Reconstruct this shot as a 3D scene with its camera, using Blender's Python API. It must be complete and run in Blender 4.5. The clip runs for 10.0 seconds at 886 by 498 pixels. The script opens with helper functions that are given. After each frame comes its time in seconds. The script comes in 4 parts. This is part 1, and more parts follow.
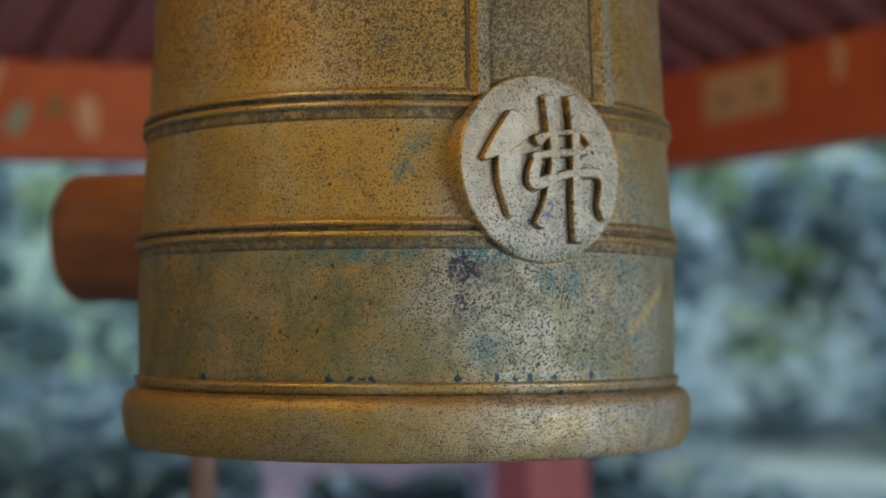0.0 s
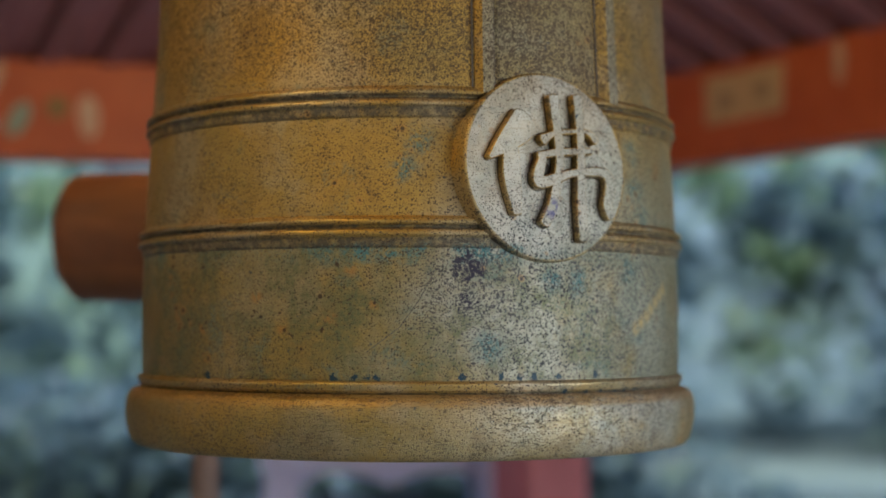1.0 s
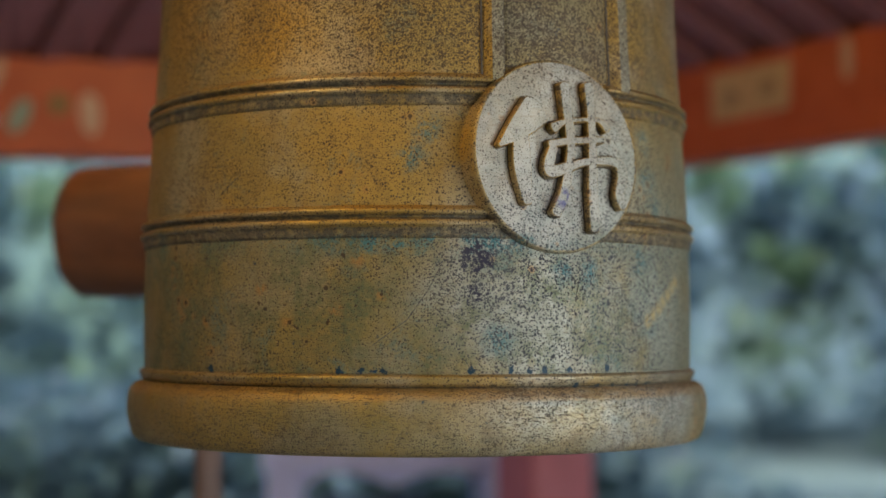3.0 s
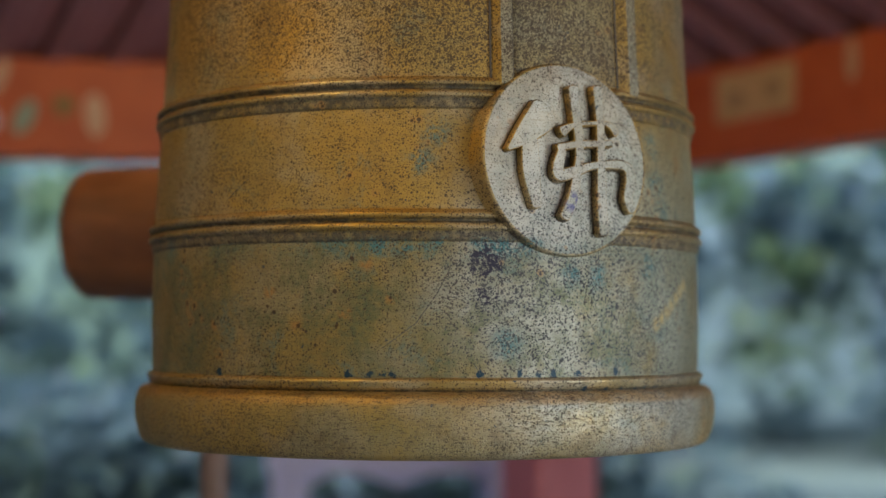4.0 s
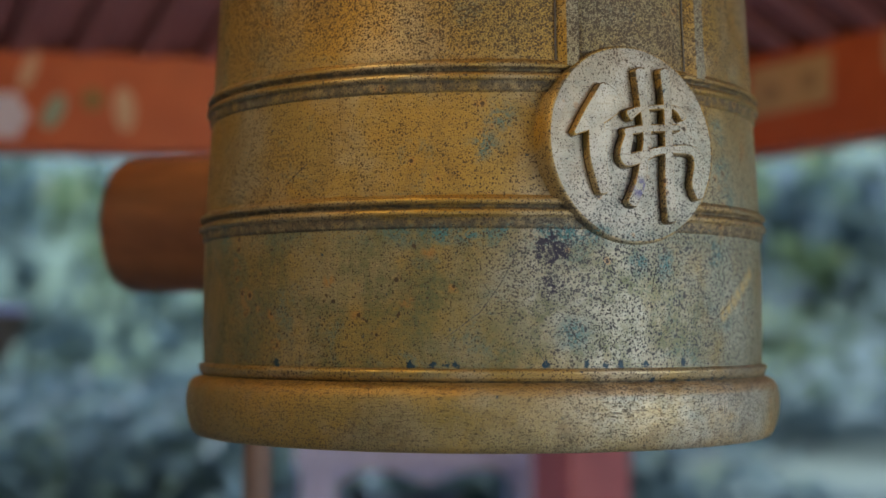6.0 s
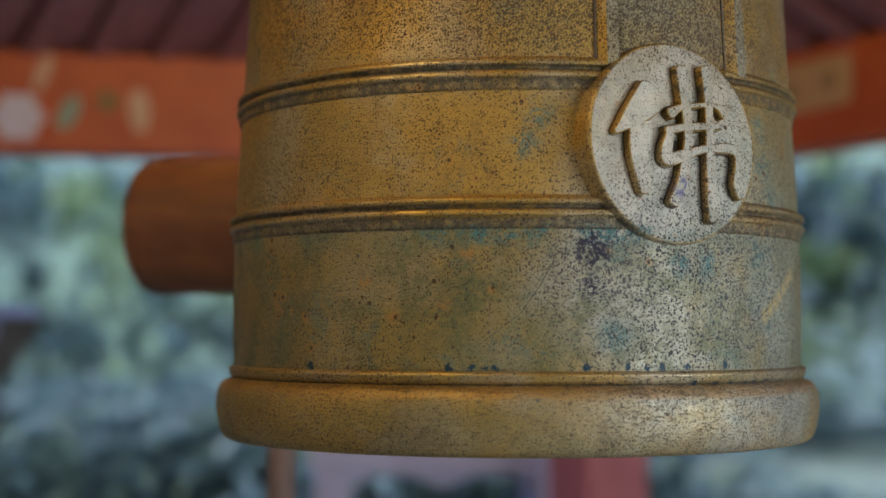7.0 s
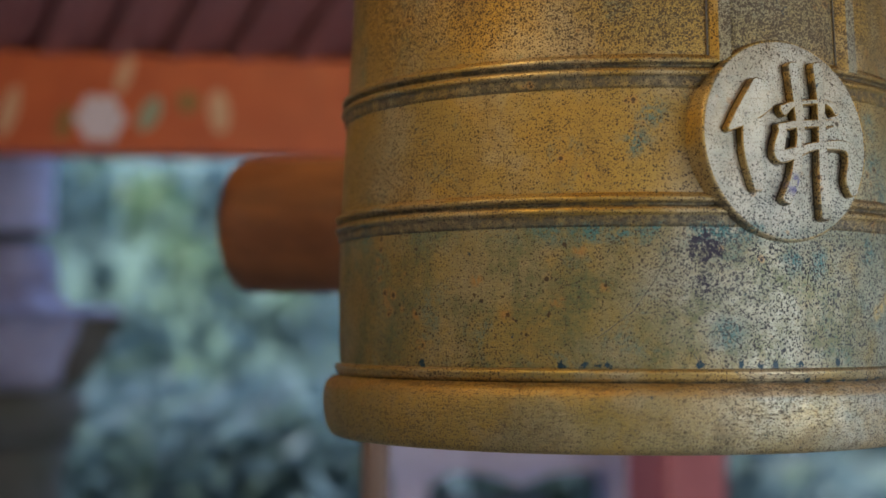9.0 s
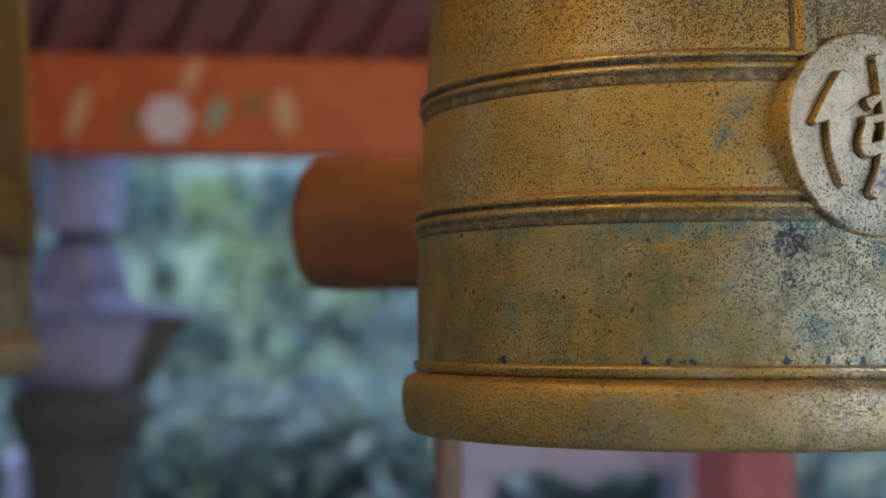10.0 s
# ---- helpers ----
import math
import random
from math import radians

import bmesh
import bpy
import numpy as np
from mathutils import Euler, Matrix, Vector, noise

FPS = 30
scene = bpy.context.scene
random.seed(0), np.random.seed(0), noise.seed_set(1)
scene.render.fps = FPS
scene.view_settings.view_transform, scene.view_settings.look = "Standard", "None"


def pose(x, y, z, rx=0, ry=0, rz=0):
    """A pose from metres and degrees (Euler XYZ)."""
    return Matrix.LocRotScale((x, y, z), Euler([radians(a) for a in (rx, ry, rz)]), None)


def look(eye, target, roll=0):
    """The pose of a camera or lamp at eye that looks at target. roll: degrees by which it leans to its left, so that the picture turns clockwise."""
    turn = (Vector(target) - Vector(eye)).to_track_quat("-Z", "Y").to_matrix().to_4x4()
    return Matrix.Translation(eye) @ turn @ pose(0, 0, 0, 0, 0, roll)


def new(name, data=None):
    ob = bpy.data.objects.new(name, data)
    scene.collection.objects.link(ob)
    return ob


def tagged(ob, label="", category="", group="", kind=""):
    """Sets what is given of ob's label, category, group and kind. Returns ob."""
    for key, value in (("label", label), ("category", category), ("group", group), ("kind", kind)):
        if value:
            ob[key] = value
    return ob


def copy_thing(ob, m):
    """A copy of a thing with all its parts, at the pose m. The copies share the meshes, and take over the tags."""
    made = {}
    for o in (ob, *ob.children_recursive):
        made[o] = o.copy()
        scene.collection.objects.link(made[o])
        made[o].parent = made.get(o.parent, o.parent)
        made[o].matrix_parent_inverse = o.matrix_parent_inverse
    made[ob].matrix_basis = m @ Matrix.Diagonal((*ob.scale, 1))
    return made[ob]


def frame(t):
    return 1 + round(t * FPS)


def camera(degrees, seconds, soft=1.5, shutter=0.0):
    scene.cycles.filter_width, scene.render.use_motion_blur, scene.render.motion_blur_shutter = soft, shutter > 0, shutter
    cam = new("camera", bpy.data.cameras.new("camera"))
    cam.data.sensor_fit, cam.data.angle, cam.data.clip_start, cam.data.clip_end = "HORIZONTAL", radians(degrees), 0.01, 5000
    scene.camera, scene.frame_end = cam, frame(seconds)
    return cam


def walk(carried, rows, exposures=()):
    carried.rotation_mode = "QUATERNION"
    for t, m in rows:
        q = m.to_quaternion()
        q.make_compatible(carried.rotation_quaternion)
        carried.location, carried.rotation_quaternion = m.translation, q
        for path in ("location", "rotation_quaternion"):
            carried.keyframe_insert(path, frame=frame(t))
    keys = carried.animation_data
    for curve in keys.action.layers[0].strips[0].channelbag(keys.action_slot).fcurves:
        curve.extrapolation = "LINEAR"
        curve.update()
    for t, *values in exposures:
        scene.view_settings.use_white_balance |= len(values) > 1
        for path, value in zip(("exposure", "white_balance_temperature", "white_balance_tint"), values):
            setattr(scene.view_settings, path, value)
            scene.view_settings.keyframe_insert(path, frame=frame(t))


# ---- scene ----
cam = camera(33.02, 10.0)
cam.data.dof.use_dof = True
cam.data.dof.focus_distance = 1.295
cam.data.dof.aperture_fstop = 2.35
ROWS = [
    (0, -0.0013, -1.6154, 1.543, -1.389, 3.19, 0.252),
    (0.5, -0.0038, -1.6177, 1.5405, -1.427, 3.198, 0.14),
    (1, -0.0067, -1.6164, 1.5404, -1.449, 3.256, 0.169),
    (1.5, -0.0157, -1.5965, 1.5379, -1.487, 3.313, 0.136),
    (2, -0.0123, -1.5895, 1.5345, -1.392, 3.277, 0.144),
    (2.5, -0.0118, -1.5863, 1.5309, -1.391, 3.325, 0.151),
    (4, -0.0175, -1.5865, 1.5349, -1.29, 3.338, 0.099),
    (4.5, -0.0244, -1.569, 1.5276, -1.137, 3.343, 0.121),
    (5, -0.0297, -1.5664, 1.5241, -1.051, 3.368, 0.138),
    (5.5, -0.0453, -1.5596, 1.527, -0.871, 3.256, 0.127),
    (7, -0.085, -1.5278, 1.5274, -0.431, 3.375, 0.176),
    (7.5, -0.1044, -1.5183, 1.5243, -0.366, 3.364, 0.166),
    (8, -0.109, -1.5292, 1.5255, -0.008, 3.433, 0.155),
    (8.5, -0.1217, -1.5333, 1.5276, 0.729, 3.364, 0.18),
    (9, -0.1283, -1.5356, 1.5261, 1.917, 3.355, 0.204),
    (9.5, -0.1428, -1.5358, 1.5232, 2.947, 3.386, 0.262),
    (10.0, -0.1492, -1.5319, 1.5227, 4.13, 3.381, 0.235),
]
walk(cam, [(t, pose(x, y, z, 90 + pitch, roll, yaw)) for t, x, y, z, yaw, pitch, roll in ROWS],
     exposures=[(0, 2.48), (6, 2.46), (10, 2.60)])

# ---- light: hazy daylight round the belfry, an inferred warm paper lantern under its roof, an added fill lantern ----
SUN_AZ, SUN_EL = radians(25), radians(52)     # from the bell, towards the front
world = bpy.data.worlds.new("world")
scene.world = world
world.use_nodes = True
wn, wl = world.node_tree.nodes, world.node_tree.links
sky = wn.new("ShaderNodeTexSky")
sky.sky_type = "NISHITA"
sky.sun_disc = False
sky.sun_elevation = SUN_EL
sky.sun_rotation = math.pi + SUN_AZ
sky.air_density, sky.dust_density, sky.ozone_density = 1.0, 2.0, 1.0
wn["Background"].inputs["Strength"].default_value = 0.15
wl.new(sky.outputs[0], wn["Background"].inputs["Color"])
to_sun = Vector((math.sin(SUN_AZ) * math.cos(SUN_EL), -math.cos(SUN_AZ) * math.cos(SUN_EL), math.sin(SUN_EL)))
sun = new("sun", bpy.data.lights.new("sun", "SUN"))
sun.data.energy, sun.data.angle, sun.data.color = 1.5, radians(14), (1.0, 0.95, 0.86)
sun.matrix_world = look(to_sun * 20, (0, 0, 0))
# the sky's light through the open side of the belfry
opening = new("side_opening_light", bpy.data.lights.new("side_opening_light", "AREA"))
opening.data.shape, opening.data.size, opening.data.size_y = "RECTANGLE", 1.6, 1.7
opening.data.energy, opening.data.color = 9.6, (0.95, 0.98, 0.98)
opening.matrix_world = look((2.5, -1.7, 1.45), (0, 0, 1.6))
LAMP = (-0.76, -0.86, 2.70)
glow = new("unseen_lamp_light", bpy.data.lights.new("unseen_lamp_light", "POINT"))
glow.data.energy, glow.data.color, glow.data.shadow_soft_size = 4.5, (1.0, 0.77, 0.31), 0.16
glow.location = LAMP
# Second lantern is added out of view to fill second bell, log and beams.
FILL_LAMP = (-0.05, 0.70, 2.52)
fill_glow = new("unseen_lamp_light", bpy.data.lights.new("unseen_lamp_light", "POINT"))
fill_glow.data.energy, fill_glow.data.color, fill_glow.data.shadow_soft_size = 1.1, (1.0, 0.78, 0.32), 0.16
fill_glow.location = FILL_LAMP


# ---- materials ----
class Nodes:
    """A material's node tree, with short ways to add and join nodes."""

    def __init__(self, name):
        self.mat = bpy.data.materials.new(name)
        self.mat.use_nodes = True
        self.n, self.l = self.mat.node_tree.nodes, self.mat.node_tree.links
        self.bsdf = self.n["Principled BSDF"]
        self.co = self.n.new("ShaderNodeTexCoord").outputs["Object"]

    def put(self, socket, value):
        if isinstance(value, bpy.types.NodeSocket):
            self.l.new(value, socket)
        elif isinstance(value, tuple) and len(value) == 3 and socket.type == "RGBA":
            socket.default_value = (*value, 1)
        else:
            socket.default_value = value

    def noise(self, scale, detail=3, rough=0.55, warp=0.0, stretch=(1, 1, 1)):
        v = self.co
        if stretch != (1, 1, 1):
            m = self.n.new("ShaderNodeMapping")
            m.inputs["Scale"].default_value = stretch
            self.l.new(v, m.inputs["Vector"])
            v = m.outputs[0]
        t = self.n.new("ShaderNodeTexNoise")
        for key, value in (("Scale", scale), ("Detail", detail), ("Roughness", rough), ("Distortion", warp)):
            t.inputs[key].default_value = value
        self.l.new(v, t.inputs["Vector"])
        return t.outputs[0]

    def cells(self, scale, jitter=1.0):
        t = self.n.new("ShaderNodeTexVoronoi")
        t.inputs["Scale"].default_value, t.inputs["Randomness"].default_value = scale, jitter
        self.l.new(self.co, t.inputs["Vector"])
        return t.outputs["Distance"]

    def specks(self, scale, radius, soft=0.05):
        """Round specks of uneven size, one a cell at most: many small, few large."""
        t = self.n.new("ShaderNodeTexVoronoi")
        t.inputs["Scale"].default_value = scale
        bent = self.n.new("ShaderNodeVectorMath")
        bent.operation = "ADD"
        self.l.new(self.co, bent.inputs[0])
        wave = self.n.new("ShaderNodeTexNoise")
        wave.inputs["Scale"].default_value = scale * 1.6
        self.l.new(self.co, wave.inputs["Vector"])
        small = self.n.new("ShaderNodeVectorMath")
        small.operation = "SCALE"
        small.inputs["Scale"].default_value = 0.55 / scale
        self.l.new(wave.outputs["Color"], small.inputs[0])
        self.l.new(small.outputs[0], bent.inputs[1])
        self.l.new(bent.outputs[0], t.inputs["Vector"])
        chance = self.n.new("ShaderNodeSeparateColor")
        self.l.new(t.outputs["Color"], chance.inputs[0])
        size = self.math("MULTIPLY", self.math("POWER", chance.outputs[0], 1.6), radius)
        return self.step(self.math("SUBTRACT", t.outputs["Distance"], size), -soft, soft, 1.0, 0.0)

    def step(self, value, lo, hi, a=0.0, b=1.0):
        r = self.n.new("ShaderNodeMapRange")
        r.interpolation_type = "SMOOTHSTEP"
        self.put(r.inputs["Value"], value)
        for key, x in (("From Min", lo), ("From Max", hi), ("To Min", a), ("To Max", b)):
            self.put(r.inputs[key], x)
        return r.outputs[0]

    def math(self, op, a, b=0.0):
        m = self.n.new("ShaderNodeMath")
        m.operation = op
        self.put(m.inputs[0], a), self.put(m.inputs[1], b)
        return m.outputs[0]

    def mix(self, fac, a, b):
        m = self.n.new("ShaderNodeMix")
        m.data_type = "RGBA"
        self.put(m.inputs[0], fac), self.put(m.inputs[6], a), self.put(m.inputs[7], b)
        return m.outputs[2]

    def near(self, point, lo, hi):
        d = self.n.new("ShaderNodeVectorMath")
        d.operation = "DISTANCE"
        self.l.new(self.co, d.inputs[0])
        d.inputs[1].default_value = point
        return self.step(d.outputs["Value"], lo, hi, 1.0, 0.0)

    def bump(self, height, strength, distance):
        b = self.n.new("ShaderNodeBump")
        b.inputs["Strength"].default_value, b.inputs["Distance"].default_value = strength, distance
        self.l.new(height, b.inputs["Height"])
        self.l.new(b.outputs[0], self.bsdf.inputs["Normal"])

    def done(self, color, rough=0.6, metal=0.0):
        for key, x in (("Base Color", color), ("Roughness", rough), ("Metallic", metal)):
            self.put(self.bsdf.inputs[key], x)
        return self.mat


def on_bell(degrees, z, r=0.284):
    a = radians(degrees)
    return (r * math.sin(a), -r * math.cos(a), z)


def bronze_material(name, dust=0.0, teal=0.5, pits=0.5, ridge=0.0, metal=0.7, dull=0.0, olive=1.0, tarnish=0.0, lip=0.0):
    """Old cast bronze: worn gilding, brown pits, blue-green verdigris, grey dust with some daylight painted in."""
    k = Nodes(name)
    sep = k.n.new("ShaderNodeSeparateXYZ")
    k.l.new(k.co, sep.inputs[0])
    z = sep.outputs[2]

    def marks(spots, lo, hi):
        out = None
        for a, h in spots:
            m = k.near(on_bell(a, h), lo, hi)
            out = m if out is None else k.math("MAXIMUM", out, m)
        return out

    gild = k.mix(k.step(k.noise(8, 4), 0.35, 0.65), (0.475, 0.290, 0.062), (0.38, 0.262, 0.078))
    grey = k.mix(k.step(k.noise(55, 4), 0.3, 0.7), (0.53, 0.51, 0.43), (0.38, 0.385, 0.33))
    # Grey dust on the right wall, with the cool daylight highlight painted in.
    lit_dust = k.math("MAXIMUM", k.near(on_bell(24, 1.578), 0.07, 0.15), k.near(on_bell(44, 1.555), 0.05, 0.15))
    lit_dust = k.math("MULTIPLY", lit_dust, k.step(k.noise(16, 5, 0.65), 0.28, 0.54, 0.25, 1.0))
    lit_dust = k.math("MULTIPLY", lit_dust, 1.0 - 0.6 * ridge)
    dusty = k.math("ADD", k.step(k.noise(10, 5, 0.65), 0.44, 0.66, 0.0, 0.40), k.math("ADD", k.math("MULTIPLY", lit_dust, 0.8), dust))
    # cool daylight reflected on the lip's right side, painted in as grey
    lip_sheen = k.math("MULTIPLY", k.near(on_bell(36, 1.45, 0.30), 0.10, 0.25), k.step(k.noise(22, 5, 0.7, 0.2, (1, 1, 2.5)), 0.25, 0.60, 0.36 * lip, 0.8 * lip))
    dusty = k.math("MINIMUM", k.math("ADD", dusty, lip_sheen), 1.0)
    col = k.mix(dusty, gild, grey)
    col = k.mix(tarnish, col, (0.185, 0.180, 0.095))
    # streaky brown tarnish, and fine drawn lines round the wall
    col = k.mix(k.step(k.noise(24, 5, 0.7, 0.3, (1, 1, 0.5)), 0.5, 0.75, 0.0, 0.45), col, (0.20, 0.12, 0.045))
    lines = k.noise(30, 6, 0.75, 0.2, (1, 1, 14))
    col = k.mix(k.step(lines, 0.50, 0.68, 0.0, 0.35), col, (0.16, 0.10, 0.05))
    # an olive film on the lower wall, with gilding left in islands
    film = k.step(k.math("ADD", z, k.step(k.noise(8, 4), 0.3, 0.7, -0.03, 0.03)), 1.64, 1.60)
    film = k.math("MULTIPLY", film, k.step(k.noise(15, 6, 0.7, 0.3), 0.36, 0.62, 1.0, 0.42))
    film = k.math("MULTIPLY", film, k.step(k.noise(190, 4, 0.7), 0.25, 0.62, 0.55, 1.0))
    pale = k.math("MULTIPLY", k.near(on_bell(66, 1.62), 0.06, 0.20), k.step(k.noise(20, 4), 0.3, 0.7, 0.45, 0.8))
    col = k.mix(k.math("MULTIPLY", pale, olive), col, (0.30, 0.325, 0.225))
    film = k.math("MULTIPLY", film, k.math("SUBTRACT", 1.0, pale))
    film = k.math("MULTIPLY", film, olive)
    col = k.mix(film, col, (0.128, 0.142, 0.070))
    worn = k.math("MULTIPLY", k.step(z, 1.478, 1.462), k.step(k.noise(30, 6, 0.75, 0.4), 0.49, 0.66, 0.0, 0.42))
    col = k.mix(worn, col, (0.13, 0.085, 0.05))
    shoulder = k.math("MULTIPLY", k.step(z, 1.4745, 1.4795), k.step(k.noise(34, 5, 0.7, 0, (1, 1, 3)), 0.30, 0.58, 0.2 * lip, 0.9 * lip))
    col = k.mix(shoulder, col, (0.46, 0.275, 0.09))
    red = k.math("MULTIPLY", k.step(z, 1.4775, 1.481), k.step(z, 1.4905, 1.487))
    col = k.mix(k.math("MULTIPLY", red, k.step(k.noise(40, 5, 0.7, 0, (1, 1, 4)), 0.48, 0.66, 0.0, 0.55)), col, (0.06, 0.030, 0.020))
    # verdigris: clouds, the strip under the band, stains beside the medallion
    cloud = k.math("MULTIPLY", k.step(k.noise(19, 6, 0.72, 0.5), 0.53, 0.68), teal)
    strip = k.math("MULTIPLY", k.step(z, 1.596, 1.614), k.step(z, 1.628, 1.618))
    strip = k.math("MULTIPLY", strip, k.step(k.noise(26, 5, 0.7), 0.38, 0.55))
    strip = k.math("MULTIPLY", strip, k.math("ADD", k.near(on_bell(2, 1.62), 0.04, 0.15), 0.3))
    stains = marks(((1.2, 1.716), (-1.5, 1.690), (49, 1.715), (50, 1.680), (52, 1.655), (46, 1.60), (27, 1.593), (33, 1.590), (14, 1.530), (-60, 1.62), (-46, 1.832), (-67, 1.80), (-67, 1.775), (-70, 1.83)), 0.002, 0.024)
    stains = k.math("MULTIPLY", stains, k.step(k.noise(60, 5, 0.7), 0.36, 0.58))
    grain = k.step(k.noise(330, 3, 0.65), 0.33, 0.57)
    green = k.math("MULTIPLY", k.math("MAXIMUM", cloud, k.math("MAXIMUM", strip, stains)), grain)
    col = k.mix(k.math("MULTIPLY", green, 0.95), col, (0.06, 0.17, 0.175))
    # dark dirt in the grooves of the bands
    soil = None
    for mid, half in ((1.7558, 0.0024), (1.7420, 0.0050), (1.6373, 0.0024), (1.6235, 0.0050), (1.4874, 0.0020)):
        m = k.step(k.math("ABSOLUTE", k.math("SUBTRACT", z, mid)), half * 0.7, half * 1.25, 1.0, 0.0)
        soil = m if soil is None else k.math("MAXIMUM", soil, m)
    soil = k.math("MULTIPLY", soil, k.step(k.noise(120, 4, 0.7), 0.30, 0.62, 0.15 * ridge, 0.88 * ridge))
    col = k.mix(soil, col, (0.052, 0.048, 0.036))
    # pits: a fine rash, round dots, sparse larger holes with a rusty halo
    crowd = k.math("ADD", k.step(k.noise(7, 3), 0.1, 0.9, 0.32, 0.72), k.math("ADD", k.math("ADD", k.step(z, 1.74, 1.80, 0.0, 0.28), k.math("MULTIPLY", k.step(z, 1.66, 1.61), k.math("SUBTRACT", k.math("MULTIPLY", lit_dust, 0.10), 0.03))), k.math("MULTIPLY", lit_dust, 0.16)))
    fine = k.specks(400, k.step(crowd, 0.25, 0.95, 0.24 + 0.10 * pits, 0.66 + 0.08 * pits), 0.06)
    rash = k.step(k.math("SUBTRACT", k.noise(860, 2.0, 0.6), k.step(crowd, 0.3, 0.85, 0.62 - 0.03 * pits, 0.51 - 0.03 * pits)), 0.0, 0.07)
    dots = k.specks(720, k.step(crowd, 0.25, 0.95, 0.34 + 0.12 * pits, 0.80 + 0.10 * pits), 0.09)
    holes = k.step(k.math("SUBTRACT", k.cells(85), k.step(k.noise(24, 2), 0.50, 0.70, -0.02, 0.21)), -0.03, 0.03, 1.0, 0.0)
    ragged = k.step(k.math("SUBTRACT", k.noise(170, 4, 0.65), k.step(k.noise(13, 2), 0.35, 0.65, 0.71, 0.62)), 0.0, 0.03)
    halo = k.step(k.math("SUBTRACT", k.cells(85), k.step(k.noise(24, 2), 0.50, 0.70, 0.0, 0.42)), -0.10, 0.10, 0.5, 0.0)
    col = k.mix(k.math("MULTIPLY", halo, k.step(k.noise(9, 2), 0.40, 0.60)), col, (0.46, 0.24, 0.07))
    rash = k.math("MULTIPLY", rash, k.math("SUBTRACT", k.step(z, 1.74, 1.80, 0.42, 0.70), k.math("MULTIPLY", lit_dust, 0.30)))
    pit = k.math("MAXIMUM", k.math("MULTIPLY", rash, 1.0 - 0.4 * lip), k.math("MULTIPLY", k.math("MAXIMUM", dots, fine), 0.88))
    pit = k.math("MAXIMUM", pit, k.math("MULTIPLY", k.math("MAXIMUM", holes, ragged), 0.9))
    # short brushed flecks on the lip
    fleck = k.step(k.noise(150, 4, 0.7, 0.1, (1, 1, 5)), 0.555, 0.64, 0.0, 1.3 * lip)
    pit = k.math("MAXIMUM", k.math("MULTIPLY", pit, 1.0 - 0.35 * lip), k.math("MINIMUM", fleck, 0.8))
    col = k.mix(pit, col, k.mix(lit_dust, (0.042, 0.024, 0.013), (0.028, 0.030, 0.042)))
    smear = k.math("MULTIPLY", marks(((49, 1.547), (51, 1.553), (53, 1.559), (55, 1.566), (57, 1.572), (59, 1.579), (61, 1.586)), 0.001, 0.010), k.step(k.noise(160, 4, 0.7), 0.30, 0.60))
    col = k.mix(k.math("MULTIPLY", smear, 0.8), col, (0.52, 0.37, 0.13))
    rust = k.math("MULTIPLY", marks(((-6.8, 1.569), (-43.6, 1.546), (-11.2, 1.599), (-24.4, 1.546), (-55.4, 1.593), (-42.5, 1.52), (-30, 1.575), (-15, 1.556)), 0.001, 0.009), k.step(k.noise(170, 3), 0.42, 0.56))
    col = k.mix(k.math("MULTIPLY", rust, 0.75), col, (0.42, 0.21, 0.055))
    heart = k.step(k.math("ADD", marks(((-6.8, 1.569), (-43.6, 1.546), (-24.0, 1.545), (-42.0, 1.519), (-16.5, 1.544), (-30.5, 1.562), (-29.0, 1.5575), (-13.8, 1.604)), 0.0, 0.0046), k.math("MULTIPLY", k.math("SUBTRACT", k.noise(210, 4, 0.7), 0.5), 2.2)), 0.50, 0.70)
    col = k.mix(k.math("MULTIPLY", heart, 0.85), col, (0.05, 0.026, 0.014))
    # the ink-dark blot, its trail, and blue beads along the lower rib
    wobble = k.math("MULTIPLY", k.math("SUBTRACT", k.noise(150, 5, 0.75), 0.5), 3.2)
    blot = k.step(k.math("ADD", k.near(on_bell(10.1, 1.600), 0.0, 0.027), wobble), 0.50, 0.60)
    trail = k.step(k.math("ADD", k.near(on_bell(10.0, 1.570), 0.0, 0.034), wobble), 0.92, 1.02)
    blot = k.math("MULTIPLY", k.math("MAXIMUM", blot, trail), k.step(k.noise(330, 4, 0.7), 0.40, 0.50, 0.1, 1.0))
    col = k.mix(blot, col, (0.022, 0.020, 0.042))
    bead = k.step(k.math("ADD", marks(((23, 1.503), (16.3, 1.504), (-8.2, 1.503), (-6.6, 1.503), (-14.5, 1.503), (37, 1.504), (9, 1.503), (-42, 1.503), (28, 1.5035), (-10.5, 1.5025), (20, 1.5025), (34, 1.4905), (38, 1.4900), (41.5, 1.4905), (44.5, 1.4900), (48, 1.4903), (29, 1.4900)), 0.0, 0.0066), k.math("MULTIPLY", wobble, 1.15)), 0.50, 0.72)
    col = k.mix(k.math("MULTIPLY", k.near((0.1278, -0.2626, 1.655), 0.004, 0.013), k.step(k.noise(160, 4), 0.40, 0.52, 0.0, 0.8)), col, (0.10, 0.10, 0.26))
    col = k.mix(bead, col, (0.016, 0.045, 0.070))
    hurt = k.math("MAXIMUM", k.math("MAXIMUM", pit, soil), k.math("MAXIMUM", green, blot))
    rough = k.math("ADD", k.step(k.noise(40, 4), 0.3, 0.7, 0.40 - 0.08 * ridge + dull, 0.54 - 0.08 * ridge + dull), k.math("MULTIPLY", hurt, 0.25))
